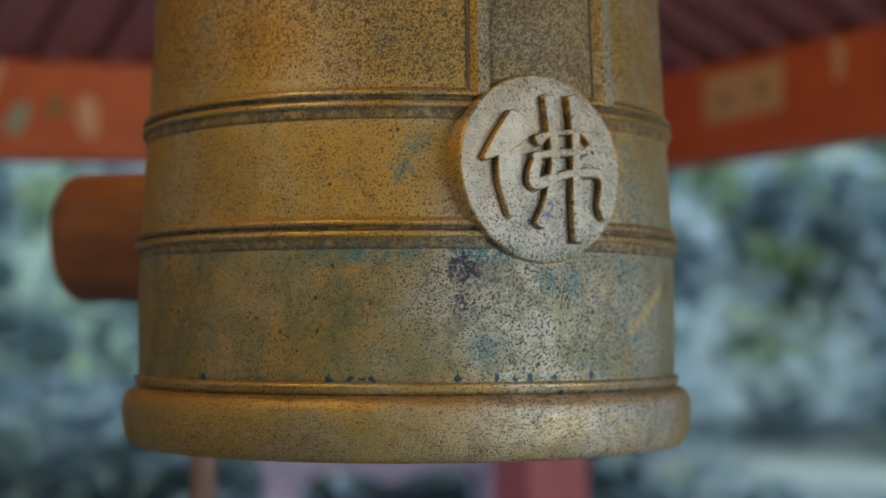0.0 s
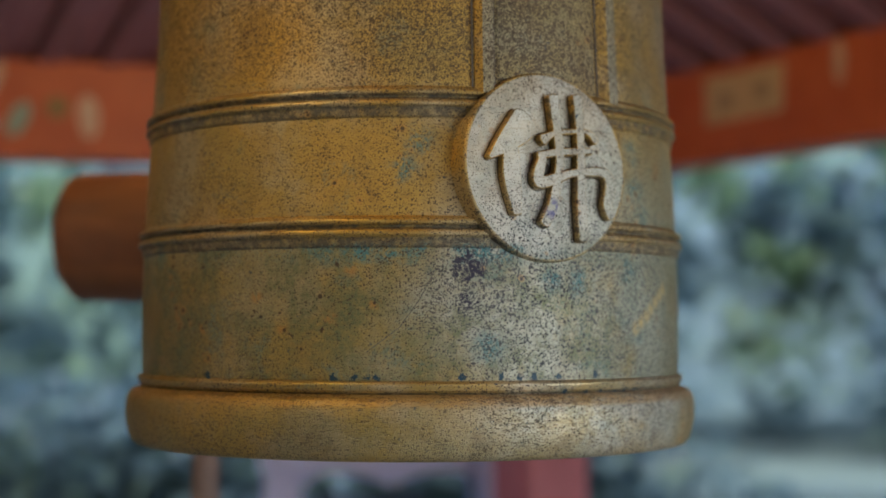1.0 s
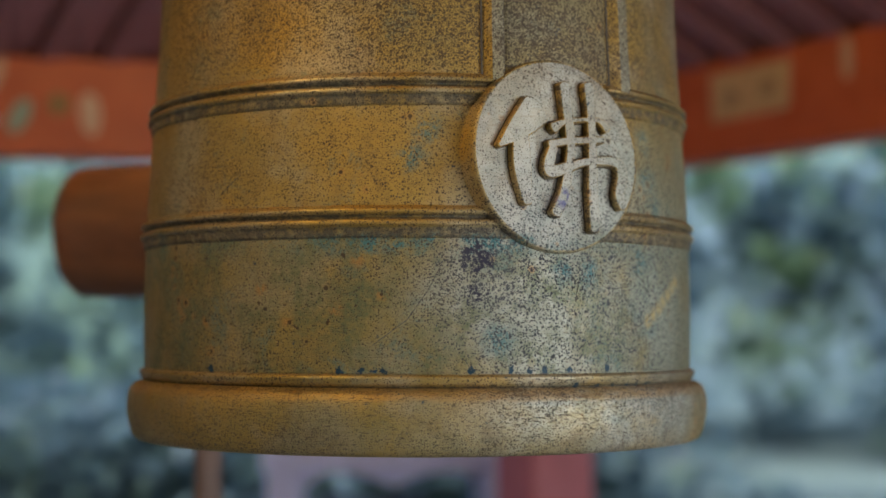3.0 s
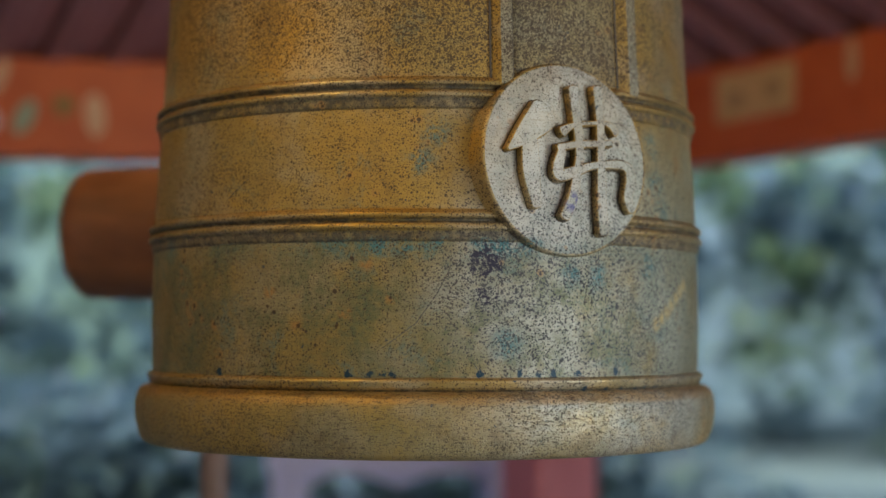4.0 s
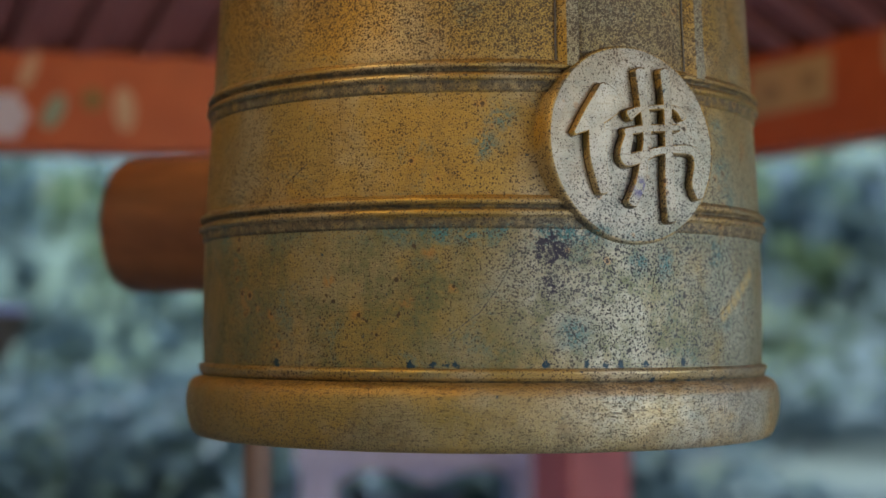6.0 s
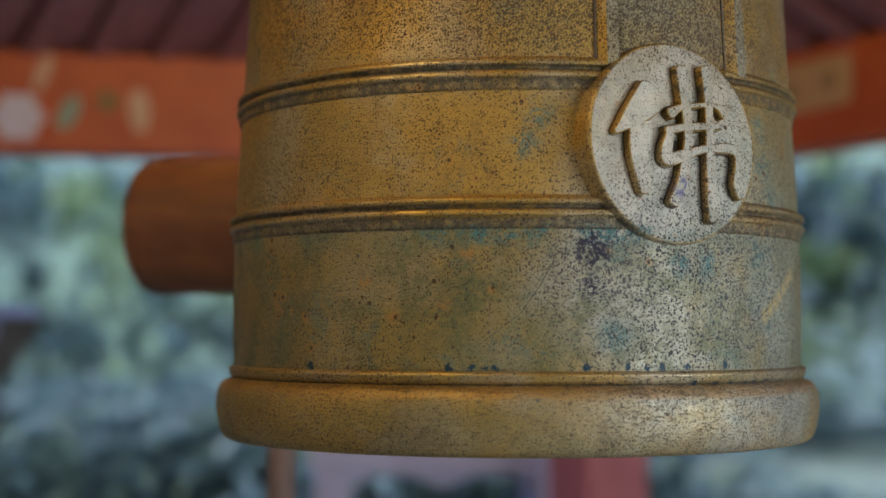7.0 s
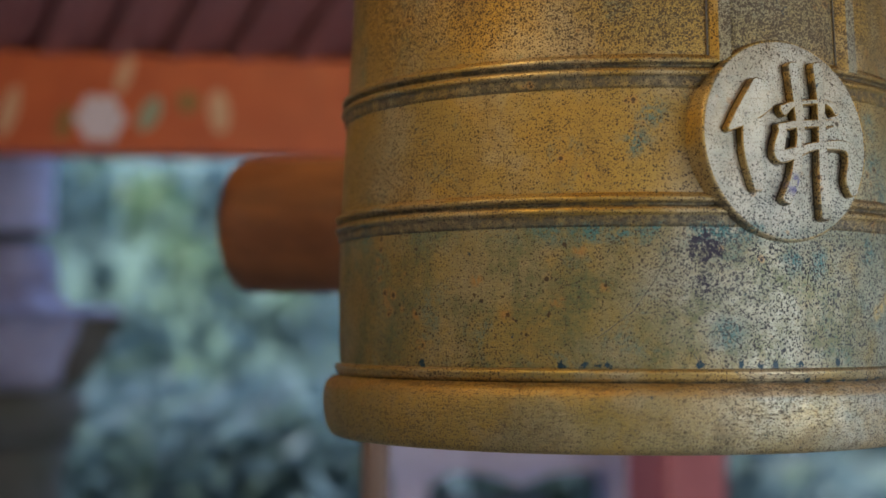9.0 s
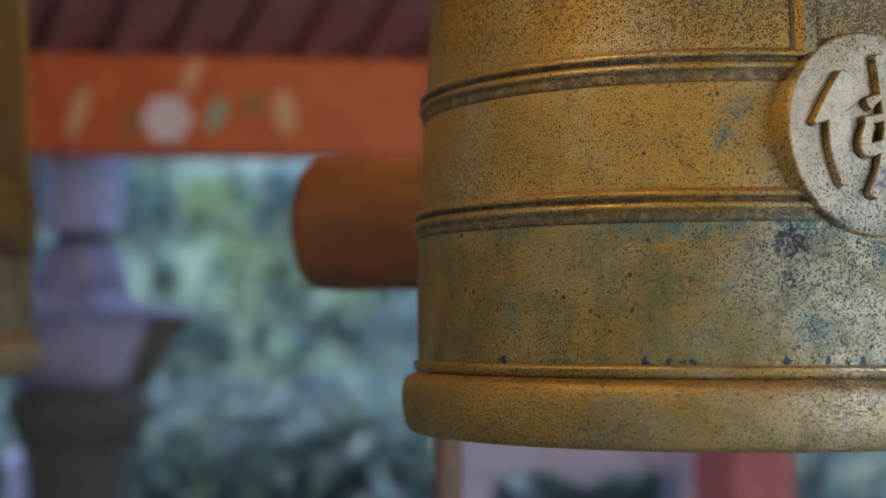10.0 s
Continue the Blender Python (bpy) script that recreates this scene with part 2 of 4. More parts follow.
    height = k.math("ADD", k.noise(90, 5, 0.7), k.math("ADD", k.math("MULTIPLY", k.noise(520, 3), 0.5), k.math("MULTIPLY", lines, 0.5)))
    k.bump(k.math("SUBTRACT", height, k.math("MULTIPLY", pit, 0.8)), 0.45, 0.0013)
    metal = k.math("SUBTRACT", metal, k.math("MULTIPLY", k.math("MAXIMUM", lit_dust, lip_sheen), 0.38))
    return k.done(col, rough, k.math("MAXIMUM", k.math("SUBTRACT", metal, k.math("MULTIPLY", hurt, 0.55)), 0.0))


BRONZE = bronze_material("aged_bronze")
BRONZE_RIDGE = bronze_material("worn_bronze", 0.0, 0.3, 0.8, 1.0, 0.75, -0.02, 0.25)
BRONZE_RIM = bronze_material("rim_bronze", -0.06, 0.12, 0.6, 0.0, 0.74, 0.0, 0.4, lip=0.62)
BRONZE_PANEL = bronze_material("pitted_bronze", 0.15, 0.35, 1.9, tarnish=0.42)
BRONZE_RIB = bronze_material("stained_bronze", 0.5, 0.5, 0.9, 0.0, 0.5, 0.1, 1.0, 0.45)
BRONZE_LIT_EDGE = bronze_material("lit_edge_bronze", 0.0, 0.0, -1.3, 0.0, 0.8, -0.08, 0.2)
# Medal grey is dust plus cool daylight put into the colour.
BRONZE_DISC = bronze_material("dusty_bronze", 0.84, 0.25, -0.5, 0.0, 0.42, 0.12)
BRONZE_DARK = bronze_material("dark_bronze", 0.1, 0.1, 1.5, 0.0, 0.5, 0.1, 0.2, 0.9)


def paint_material(name, color, dark, worn, scale=9):
    k = Nodes(name)
    c = k.mix(k.step(k.noise(scale, 5, 0.6), 0.3, 0.7), color, dark)
    c = k.mix(k.step(k.noise(scale * 4, 6, 0.7), 0.62, 0.74), c, worn)
    k.bump(k.noise(60, 4), 0.25, 0.002)
    return k.done(c, k.step(k.noise(20), 0.3, 0.7, 0.42, 0.62))


def stone_material(name, a, b, moss):
    k = Nodes(name)
    c = k.mix(k.step(k.noise(5, 6, 0.65), 0.3, 0.7), a, b)
    c = k.mix(k.step(k.noise(9, 5, 0.7), 0.55, 0.72, 0, 0.7), c, moss)
    c = k.mix(k.step(k.noise(140, 3), 0.55, 0.7, 0, 0.4), c, (0.08, 0.08, 0.08))
    k.bump(k.noise(70, 6, 0.7), 0.5, 0.006)
    return k.done(c, 0.85)


def wood_material(name, a, b, grain=(1, 1, 1)):
    k = Nodes(name)
    c = k.mix(k.step(k.noise(14, 6, 0.7, 0.6, grain), 0.3, 0.7), a, b)
    c = k.mix(k.step(k.noise(5, 3), 0.6, 0.75, 0, 0.5), c, (0.06, 0.03, 0.015))
    k.bump(k.noise(50, 4, 0.6, 0.2, grain), 0.3, 0.003)
    return k.done(c, k.step(k.noise(9), 0.3, 0.7, 0.58, 0.75))


def leaf_material(name, a, b, c2):
    k = Nodes(name)
    info = k.n.new("ShaderNodeNewGeometry").outputs["Random Per Island"]
    c = k.mix(k.step(info, 0.0, 0.6), a, b)
    c = k.mix(k.step(info, 0.7, 1.0), c, c2)
    k.done(c, 0.45)
    thin, both = k.n.new("ShaderNodeBsdfTranslucent"), k.n.new("ShaderNodeMixShader")
    k.l.new(c, thin.inputs[0])
    both.inputs[0].default_value = 0.5
    k.l.new(k.bsdf.outputs[0], both.inputs[1])
    k.l.new(thin.outputs[0], both.inputs[2])
    k.l.new(both.outputs[0], k.n["Material Output"].inputs[0])
    return k.mat


RED = paint_material("orange_red_paint", (0.55, 0.122, 0.038), (0.46, 0.094, 0.030), (0.45, 0.14, 0.06))
RED_POST = paint_material("crimson_paint", (0.44, 0.13, 0.14), (0.36, 0.10, 0.11), (0.40, 0.18, 0.17))
MAROON = paint_material("maroon_paint", (0.225, 0.098, 0.104), (0.195, 0.083, 0.088), (0.16, 0.07, 0.06))
MAROON_DARK = paint_material("dark_maroon_boards", (0.27, 0.118, 0.126), (0.23, 0.098, 0.106), (0.15, 0.06, 0.06))
CREAM = paint_material("cream_paint", (0.62, 0.42, 0.22), (0.52, 0.34, 0.17), (0.40, 0.22, 0.10), 30)
WHITE = paint_material("pale_paint", (0.70, 0.64, 0.72), (0.58, 0.52, 0.58), (0.40, 0.25, 0.20), 30)
PINK = paint_material("faded_pink_paint", (0.66, 0.42, 0.27), (0.56, 0.34, 0.21), (0.40, 0.15, 0.07), 30)
TEAL_PAINT = paint_material("faded_green_paint", (0.30, 0.38, 0.28), (0.24, 0.30, 0.22), (0.35, 0.15, 0.07), 30)
DARK_BROWN = paint_material("dark_brown", (0.06, 0.045, 0.03), (0.09, 0.07, 0.045), (0.16, 0.13, 0.09), 60)
TAN_PAINT = paint_material("tan_paint", (0.40, 0.28, 0.15), (0.34, 0.24, 0.12), (0.40, 0.22, 0.10), 30)
OLIVE_PAINT = paint_material("olive_paint", (0.28, 0.17, 0.05), (0.24, 0.13, 0.04), (0.35, 0.12, 0.05), 30)
LOG_WOOD = wood_material("dark_stained_wood", (0.205, 0.072, 0.020), (0.105, 0.034, 0.011), (0.3, 1, 1))
ROPE = wood_material("brown_hemp", (0.17, 0.115, 0.10), (0.115, 0.08, 0.07))
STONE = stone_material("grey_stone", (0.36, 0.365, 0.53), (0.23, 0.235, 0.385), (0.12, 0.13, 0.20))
STONE_DARK = stone_material("mossy_shaded_stone", (0.10, 0.10, 0.10), (0.07, 0.075, 0.06), (0.05, 0.06, 0.035))
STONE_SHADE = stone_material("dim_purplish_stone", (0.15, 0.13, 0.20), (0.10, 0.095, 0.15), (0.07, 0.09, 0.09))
STONE_PALE = stone_material("pale_stone", (0.54, 0.54, 0.76), (0.46, 0.46, 0.66), (0.32, 0.33, 0.44))
SOIL = stone_material("mossy_ground", (0.064, 0.10, 0.105), (0.048, 0.08, 0.078), (0.05, 0.09, 0.06))
PAVING = stone_material("paving_stone", (0.26, 0.26, 0.25), (0.20, 0.20, 0.20), (0.12, 0.13, 0.10))
ROOF_TILE = stone_material("dark_roof_tile", (0.06, 0.06, 0.06), (0.045, 0.045, 0.05), (0.05, 0.06, 0.04))
IRON = paint_material("dark_iron", (0.05, 0.045, 0.04), (0.03, 0.03, 0.03), (0.12, 0.05, 0.02))
BARK = wood_material("bark", (0.04, 0.035, 0.028), (0.025, 0.022, 0.018), (1, 1, 0.3))
LEAF = leaf_material("blue_green_leaves", (0.052, 0.106, 0.142), (0.070, 0.130, 0.168), (0.11, 0.165, 0.12))
LEAF_LIGHT = leaf_material("light_green_leaves", (0.09, 0.16, 0.09), (0.11, 0.18, 0.10), (0.14, 0.20, 0.09))
LEAF_DEEP = leaf_material("deep_green_leaves", (0.055, 0.10, 0.12), (0.07, 0.12, 0.145), (0.09, 0.145, 0.10))


# ---- builders ----
def mesh_of(bm, name, material, smooth=True):
    me = bpy.data.meshes.new(name)
    bm.normal_update()
    bm.to_mesh(me)
    bm.free()
    me.materials.append(material)
    if smooth:
        me.shade_smooth()
    return me


def part(name, bm, material, parent, label="", smooth=True):
    ob = new(name, mesh_of(bm, name, material, smooth))
    ob.parent = parent
    if label:
        ob["label"] = label
    return ob


def holder(name, label, category, m=Matrix(), group="", kind=""):
    ob = new(name)
    ob.empty_display_size = 0.1
    ob.matrix_basis = m
    return tagged(ob, label, category, group, kind)


def lathe(profile, n=96, closed=False):
    """A surface of revolution about z from (r, z) pairs."""
    bm = bmesh.new()
    rings = []
    for r, z in profile:
        if r < 1e-6:
            rings.append([bm.verts.new((0, 0, z))])
        else:
            rings.append([bm.verts.new((r * math.cos(2 * math.pi * i / n), r * math.sin(2 * math.pi * i / n), z)) for i in range(n)])
    pairs = list(zip(rings, rings[1:])) + ([(rings[-1], rings[0])] if closed else [])
    for a, b in pairs:
        for i in range(n):
            j = (i + 1) % n
            q = [a[0] if len(a) == 1 else a[i], a[0] if len(a) == 1 else a[j],
                 b[0] if len(b) == 1 else b[j], b[0] if len(b) == 1 else b[i]]
            q = list(dict.fromkeys(q))
            if len(q) > 2:
                bm.faces.new(q)
    bmesh.ops.recalc_face_normals(bm, faces=bm.faces)
    return bm


def box(sx, sy, sz, bevel=0.004, at=(0, 0, 0), segments=2):
    bm = bmesh.new()
    bmesh.ops.create_cube(bm, size=1)
    bmesh.ops.scale(bm, vec=(sx, sy, sz), verts=bm.verts)
    if bevel:
        bmesh.ops.bevel(bm, geom=bm.edges[:], offset=bevel, segments=segments, affect="EDGES", profile=0.6)
    bmesh.ops.translate(bm, vec=at, verts=bm.verts)
    return bm


def slab(outline, low, high, bevel=0.0, place=None):
    """A flat plate from a closed outline (x, y), from low to high, its top edge bevelled."""
    bm = bmesh.new()
    c = Vector((sum(p[0] for p in outline) / len(outline), sum(p[1] for p in outline) / len(outline)))
    rings = [[bm.verts.new((x, y, low)) for x, y in outline]]
    rings.append([bm.verts.new((x, y, high - bevel)) for x, y in outline])
    if bevel:
        inner = []
        for i, (x, y) in enumerate(outline):
            a, b = Vector(outline[i - 1]), Vector(outline[(i + 1) % len(outline)])
            d = (b - a).normalized()
            inner.append(bm.verts.new((x - d.y * bevel, y + d.x * bevel, high)))
        rings.append(inner)
    for a, b in zip(rings, rings[1:]):
        for i in range(len(outline)):
            j = (i + 1) % len(outline)
            bm.faces.new((a[i], a[j], b[j], b[i]))
    bm.faces.new(rings[-1])
    bm.faces.new(rings[0][::-1])
    if place:
        bmesh.ops.transform(bm, matrix=place, verts=bm.verts)
    return bm


def stroke_outline(line, steps=7):
    """The outline of a brush stroke along points (x, y, half width), with round ends."""
    pts = [Vector(p) for p in line]
    dense = []
    for i in range(len(pts) - 1):
        p0, p1, p2, p3 = pts[max(i - 1, 0)], pts[i], pts[i + 1], pts[min(i + 2, len(pts) - 1)]
        for s in range(steps):
            t = s / steps
            dense.append(0.5 * (2 * p1 + (p2 - p0) * t + (2 * p0 - 5 * p1 + 4 * p2 - p3) * t * t + (3 * p1 - p0 - 3 * p2 + p3) * t ** 3))
    dense.append(pts[-1])
    left, right = [], []
    for i, p in enumerate(dense):
        d = (dense[min(i + 1, len(dense) - 1)] - dense[max(i - 1, 0)]).xy.normalized()
        nrm = Vector((-d.y, d.x))
        left.append(p.xy + nrm * p.z)
        right.append(p.xy - nrm * p.z)
    def cap(p, q, r):
        d = (p - q).xy.normalized()
        side = Vector((-d.y, d.x))
        return [p.xy + d * math.cos(a) * r * 0.55 + side * math.sin(a) * r for a in (-1.1, -0.6, 0, 0.6, 1.1)]
    out = right + cap(dense[-1], dense[-2], dense[-1].z) + left[::-1] + cap(dense[0], dense[1], dense[0].z)
    return [(v.x, v.y) for v in out]


# ---- the great bell ----
def body_radius(z):
    u = (z - 1.65) / 0.1
    if z > 1.85:
        return 0.2715 - (z - 1.85) * 0.035 - max(0, z - 2.16) ** 2 * 1.5
    return 0.28257 - 0.004486 * u - 0.001584 * u * u + 0.000534 * u ** 3


def arc_strip(a0, a1, z0, z1, height, ramp=0.10, n=8, rows=10):
    """A raised upright strip that follows the bell's wall between two angles and two heights."""
    bm = bmesh.new()
    grid = []
    for i in range(rows + 1):
        z = z0 + (z1 - z0) * i / rows
        row = []
        for s in range(n + 1):
            f = s / n
            h = height if 0 < s < n else -0.002
            w = radians(a0 + (a1 - a0) * (0 if s == 0 else 1 if s == n else ramp + (0.92 - ramp) * (s - 1) / (n - 2)))
            r = body_radius(z) + h
            row.append(bm.verts.new((r * math.sin(w), -r * math.cos(w), z)))
        grid.append(row)
    for a, b in zip(grid, grid[1:]):
        for s in range(n):
            bm.faces.new((a[s], a[s + 1], b[s + 1], b[s]))
    bm.faces.new(grid[0][::-1])
    bm.faces.new(grid[-1])
    return bm


def rounded(points, k=3):
    """Softens an (r, z) profile by cutting its corners."""
    for _ in range(k):
        out = [points[0]]
        for p, q in zip(points, points[1:]):
            out += [(p[0] * 0.75 + q[0] * 0.25, p[1] * 0.75 + q[1] * 0.25), (p[0] * 0.25 + q[0] * 0.75, p[1] * 0.25 + q[1] * 0.75)]
        points = out + [points[-1]]
    return points


def make_bell():
    bell = holder("temple_bell", "gilded bronze temple bell with brown pits and verdigris", "bell", group="hanging bells")
    wall = [(0.250, 1.50)] + [(body_radius(1.490 + 0.01 * i), 1.490 + 0.01 * i) for i in range(69)]
    dome = [(0.252, 2.185), (0.238, 2.207), (0.205, 2.229), (0.145, 2.247), (0.07, 2.255), (0, 2.257)]
    inside = [(0, 2.232), (0.135, 2.222), (0.205, 2.197), (0.228, 2.14), (0.245, 1.75), (0.250, 1.50)]
    part("body", lathe(wall + dome + inside, 192), BRONZE, bell)
    lip = rounded([(0.240, 1.505), (0.286, 1.4872), (0.2935, 1.4852), (0.2985, 1.4800), (0.3012, 1.468), (0.3005, 1.452), (0.297, 1.437), (0.2925, 1.4290), (0.285, 1.4280), (0.262, 1.429), (0.252, 1.445), (0.240, 1.505)], 2)
    part("lip", lathe(lip, 192), BRONZE_RIM, bell, "thick rounded bronze rim")

    th, tilt = radians(28), radians(4)
    normal = Vector((math.sin(th) * math.cos(tilt), -math.cos(th) * math.cos(tilt), math.sin(tilt)))
    right = Vector((math.cos(th), math.sin(th), 0))
    up = normal.cross(right)
    place = Matrix((right, up, normal)).transposed().to_4x4()
    place.translation = Vector(on_bell(25.3, 1.695, 0.2863)) + right * 0.0032

    def ring(name, rows, label):
        out = [(body_radius(rows[0][0]) - 0.003, rows[0][0])] + [(body_radius(z) + h, z) for z, h in rows] + [(body_radius(rows[-1][0]) - 0.003, rows[-1][0])]
        bm = lathe(rounded(out, 2), 360)
        for f in [f for f in bm.faces if f.calc_center_median().y < 0 and (place.inverted() @ f.calc_center_median()).xy.length < 0.087]:
            bm.faces.remove(f)
        part(name, bm, BRONZE_RIDGE, bell, label)

    for top in (1.7660, 1.6482):
        ring("band", [(top, 0.0), (top - 0.002, 0.0015), (top - 0.0035, 0.0055), (top - 0.0075, 0.0060), (top - 0.0095, 0.0015), (top - 0.0120, 0.0012),
                      (top - 0.0135, 0.0055), (top - 0.0180, 0.0062), (top - 0.0195, 0.0025), (top - 0.026, 0.0022), (top - 0.0285, 0.0015), (top - 0.030, -0.001)],
             "double moulded rib with worn gilding")
    ring("lower_band", [(1.5000, -0.001), (1.4988, 0.0040), (1.4962, 0.0056), (1.4935, 0.0046), (1.4905, 0.0038), (1.4880, 0.0010), (1.4862, 0.0008)], "narrow moulded rib")
    # the upright ribs of the panel and its plain top
    for a0, a1 in ((11.3, 15.5), (39.3, 44.2)):
        rib = part("upright_rib", arc_strip(a0, a1, 1.7600, 2.14, 0.0072, 0.40), BRONZE_RIB, bell, "upright rib with worn gilded edges, painted brighter on the lit left rib", smooth=False)
        # Lantern light on the left rib's edge is put into a brighter bronze.
        rib.data.materials.append(BRONZE_LIT_EDGE if a0 < 20 else BRONZE_RIDGE)
        across = radians((a0 + a1) / 2)
        for f in rib.data.polygons:
            f.material_index = 1 if abs(f.normal.dot(Vector((math.cos(across), math.sin(across), 0)))) > 0.45 else 0
        for foot in (a0 - 0.25, a1 - 0.15):
            part("foot_line", arc_strip(foot, foot + 0.45, 1.7655, 2.14, 0.0012, 0.1), DARK_BROWN, bell, "dark line at the foot of a rib", smooth=False)
    bm = arc_strip(15.1, 40.4, 1.7640, 2.14, 0.0006, 0.04, 40, 126)
    for f in [f for f in bm.faces if (place.inverted() @ f.calc_center_median()).xy.length < 0.0865]:
        bm.faces.remove(f)
    part("panel", bm, BRONZE_PANEL, bell, "grey pitted upright panel")
    # the round medal and its raised character
    bm = lathe([(0.0863, -0.005), (0.0861, -0.0042), (0.0850, -0.0036), (0.05, -0.0035), (0, -0.0035)], 96)
    bmesh.ops.transform(bm, matrix=place, verts=bm.verts)
    medal = part("medallion", bm, BRONZE_DISC, bell, "round medallion, grey with dust and painted-in daylight, with a raised character")
    # Gold of rim and stroke walls also paints in warm light from the left.
    bm = lathe([(0.0905, -0.028), (0.0892, -0.018), (0.0884, -0.009), (0.0876, -0.0050), (0.0867, -0.0040), (0.0855, -0.0037), (0.0850, -0.006)], 96)
    bmesh.ops.transform(bm, matrix=place, verts=bm.verts)
    part("rim", bm, BRONZE_RIDGE, medal, "gilded rim, warm side light in its gold")
    strokes = (
        ((-23.3, 38.3, 15.7), (-32.2, 29.6, 13.8), (-46.0, 17.4, 9.6), (-61.9, 4.5, 2.5)),
        ((-39.6, 17.8, 8.4), (-39.2, -13.6, 9.6), (-35.1, -44.8, 5.1)),
        ((9.1, 63.9, 6.2), (11.8, 33.1, 5.6), (13.1, 3.5, 5.1), (9.2, -13.9, 5.1), (3.7, -36.1, 5.6), (-5.8, -53.5, 5.6)),
        ((35.7, 65.8, 6.2), (36.9, 34.6, 5.1), (36.4, -0.3, 5.1), (35.0, -35.0, 5.6), (35.5, -67.0, 5.6)),
        ((-4.6, 23.5, 5.6), (10.2, 30.5, 2.8), (42.8, 33.7, 2.8), (54.2, 25.7, 4.5)),
        ((-9.7, 8.5, 3.9), (12.2, 12.8, 3.9), (49.2, 15.9, 3.4)),
        ((-5.5, 6.2, 5.1), (-10.6, -7.4, 6.2), (-9.6, -15.9, 6.2), (5.0, -12.8, 5.6), (28.7, -5.6, 3.9), (61.5, -4.0, 5.1), (68.3, -16.2, 6.2), (64.2, -33.9, 5.6), (68.1, -45.0, 5.1)),
    )
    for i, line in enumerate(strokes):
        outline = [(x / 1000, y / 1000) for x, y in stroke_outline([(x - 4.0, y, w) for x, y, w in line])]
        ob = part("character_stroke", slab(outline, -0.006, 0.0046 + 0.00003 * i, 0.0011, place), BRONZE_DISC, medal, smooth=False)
        ob.data.materials.append(BRONZE_RIDGE)
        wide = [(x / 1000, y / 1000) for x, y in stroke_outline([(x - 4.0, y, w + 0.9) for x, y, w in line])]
        part("foot_line", slab(wide, -0.006, -0.0032 + 0.00002 * i, 0, place), DARK_BROWN, medal, "dark line at the foot of a stroke", smooth=False)
        for f in ob.data.polygons:
            f.material_index = 1 if len(f.vertices) == 4 and abs(f.normal.dot(normal)) < 0.9 else 0
    for line in (((4.0, 1.5987), (1.3, 1.5725), (-2.3, 1.5475), (-8.4, 1.525)), ((13.1, 1.5371), (14.3, 1.526), (16.3, 1.5193)), ((-35.6, 1.6789), (-40.6, 1.6617)),
                 ((51.1, 1.5574), (42.6, 1.5334)), ((7.9, 1.5122), (9.1, 1.5031)), ((30.4, 1.5884), (29.3, 1.565))):
        path = []
        for (a0, z0), (a1, z1) in zip(line, line[1:]):
            path += [Vector(on_bell(a0 + (a1 - a0) * i / 6, z0 + (z1 - z0) * i / 6, body_radius(z0 + (z1 - z0) * i / 6))) for i in range(7)]
        path = [p for i, p in enumerate(path) if i == 0 or (p - path[i - 1]).length > 1e-5]
        part("scratch", tube(path, [0.00035] * len(path), 5), IRON, bell, "fine dark scratch")
    # hanging loop
    bm = bmesh.new()
    path = [Vector((0.055 * math.cos(a), 0, 2.252 + 0.085 * math.sin(a))) for a in [math.pi * i / 14 for i in range(15)]]
    tube_into(bm, path, [0.018] * 15, 10)
    part("hanging_loop", bm, BRONZE, bell)
    return bell


def tube_into(bm, path, radii, n=8):
    rings = []
    for i, p in enumerate(path):
        d = (path[min(i + 1, len(path) - 1)] - path[max(i - 1, 0)]).normalized()
        a = d.orthogonal().normalized() if i == 0 else (rings_a - d * rings_a.dot(d)).normalized()
        rings_a = a
        b = d.cross(a)
        rings.append([bm.verts.new(p + (a * math.cos(2 * math.pi * s / n) + b * math.sin(2 * math.pi * s / n)) * radii[i]) for s in range(n)])
    for u, v in zip(rings, rings[1:]):
        for s in range(n):
            bm.faces.new((u[s], u[(s + 1) % n], v[(s + 1) % n], v[s]))
    bm.faces.new(rings[0][::-1])
    bm.faces.new(rings[-1])


def tube(path, radii, n=8):
    bm = bmesh.new()
    tube_into(bm, [Vector(p) for p in path], radii, n)
    return bm


great_bell = make_bell()
# it hangs a hair out of plumb
great_bell.matrix_basis = pose(0, 0, 1.6, 0.235, 0.23, 0) @ pose(0, 0, -1.6)
BELL_2 = (-1.277, 0.811, 0.036)
second_bell = copy_thing(great_bell, pose(*BELL_2, 0, 0, 55.5))
tagged(second_bell, "gilded bronze temple bell with a dark round medallion", "bell", "hanging bells")
for piece in second_bell.children:
    if piece.name.startswith("medallion"):
        for ob in (piece, *[c for c in piece.children if c.name.startswith("character_stroke")]):
            ob.data = ob.data.copy()
            ob.data.materials[0] = DARK_BROWN if ob is piece else BRONZE_DARK

# ---- the belfry: ground, floor, posts, beams, rafters ----
bm = bmesh.new()
bmesh.ops.create_grid(bm, x_segments=60, y_segments=60, size=150)
for v in bm.verts:
    d = v.co.xy.length
    v.co.z = -0.25 + max(0, d - 14) * 0.06 + noise.noise(v.co * 0.15) * 0.15 * min(1, d / 8)
tagged(new("ground", mesh_of(bm, "ground", SOIL)), "mossy dark earth under the trees", "ground", kind="structure")

floor = new("floor", mesh_of(box(5.6, 6.0, 0.3, 0.02, (-0.2, 0.0, -0.15)), "floor", PAVING, False))
tagged(floor, "grey paved stone floor of the belfry", "floor", kind="structure")

CORNER = Vector((0.657, 2.66, 0))
LEFT_END = CORNER + Vector((-0.979, -0.202, 0)) * 3.2
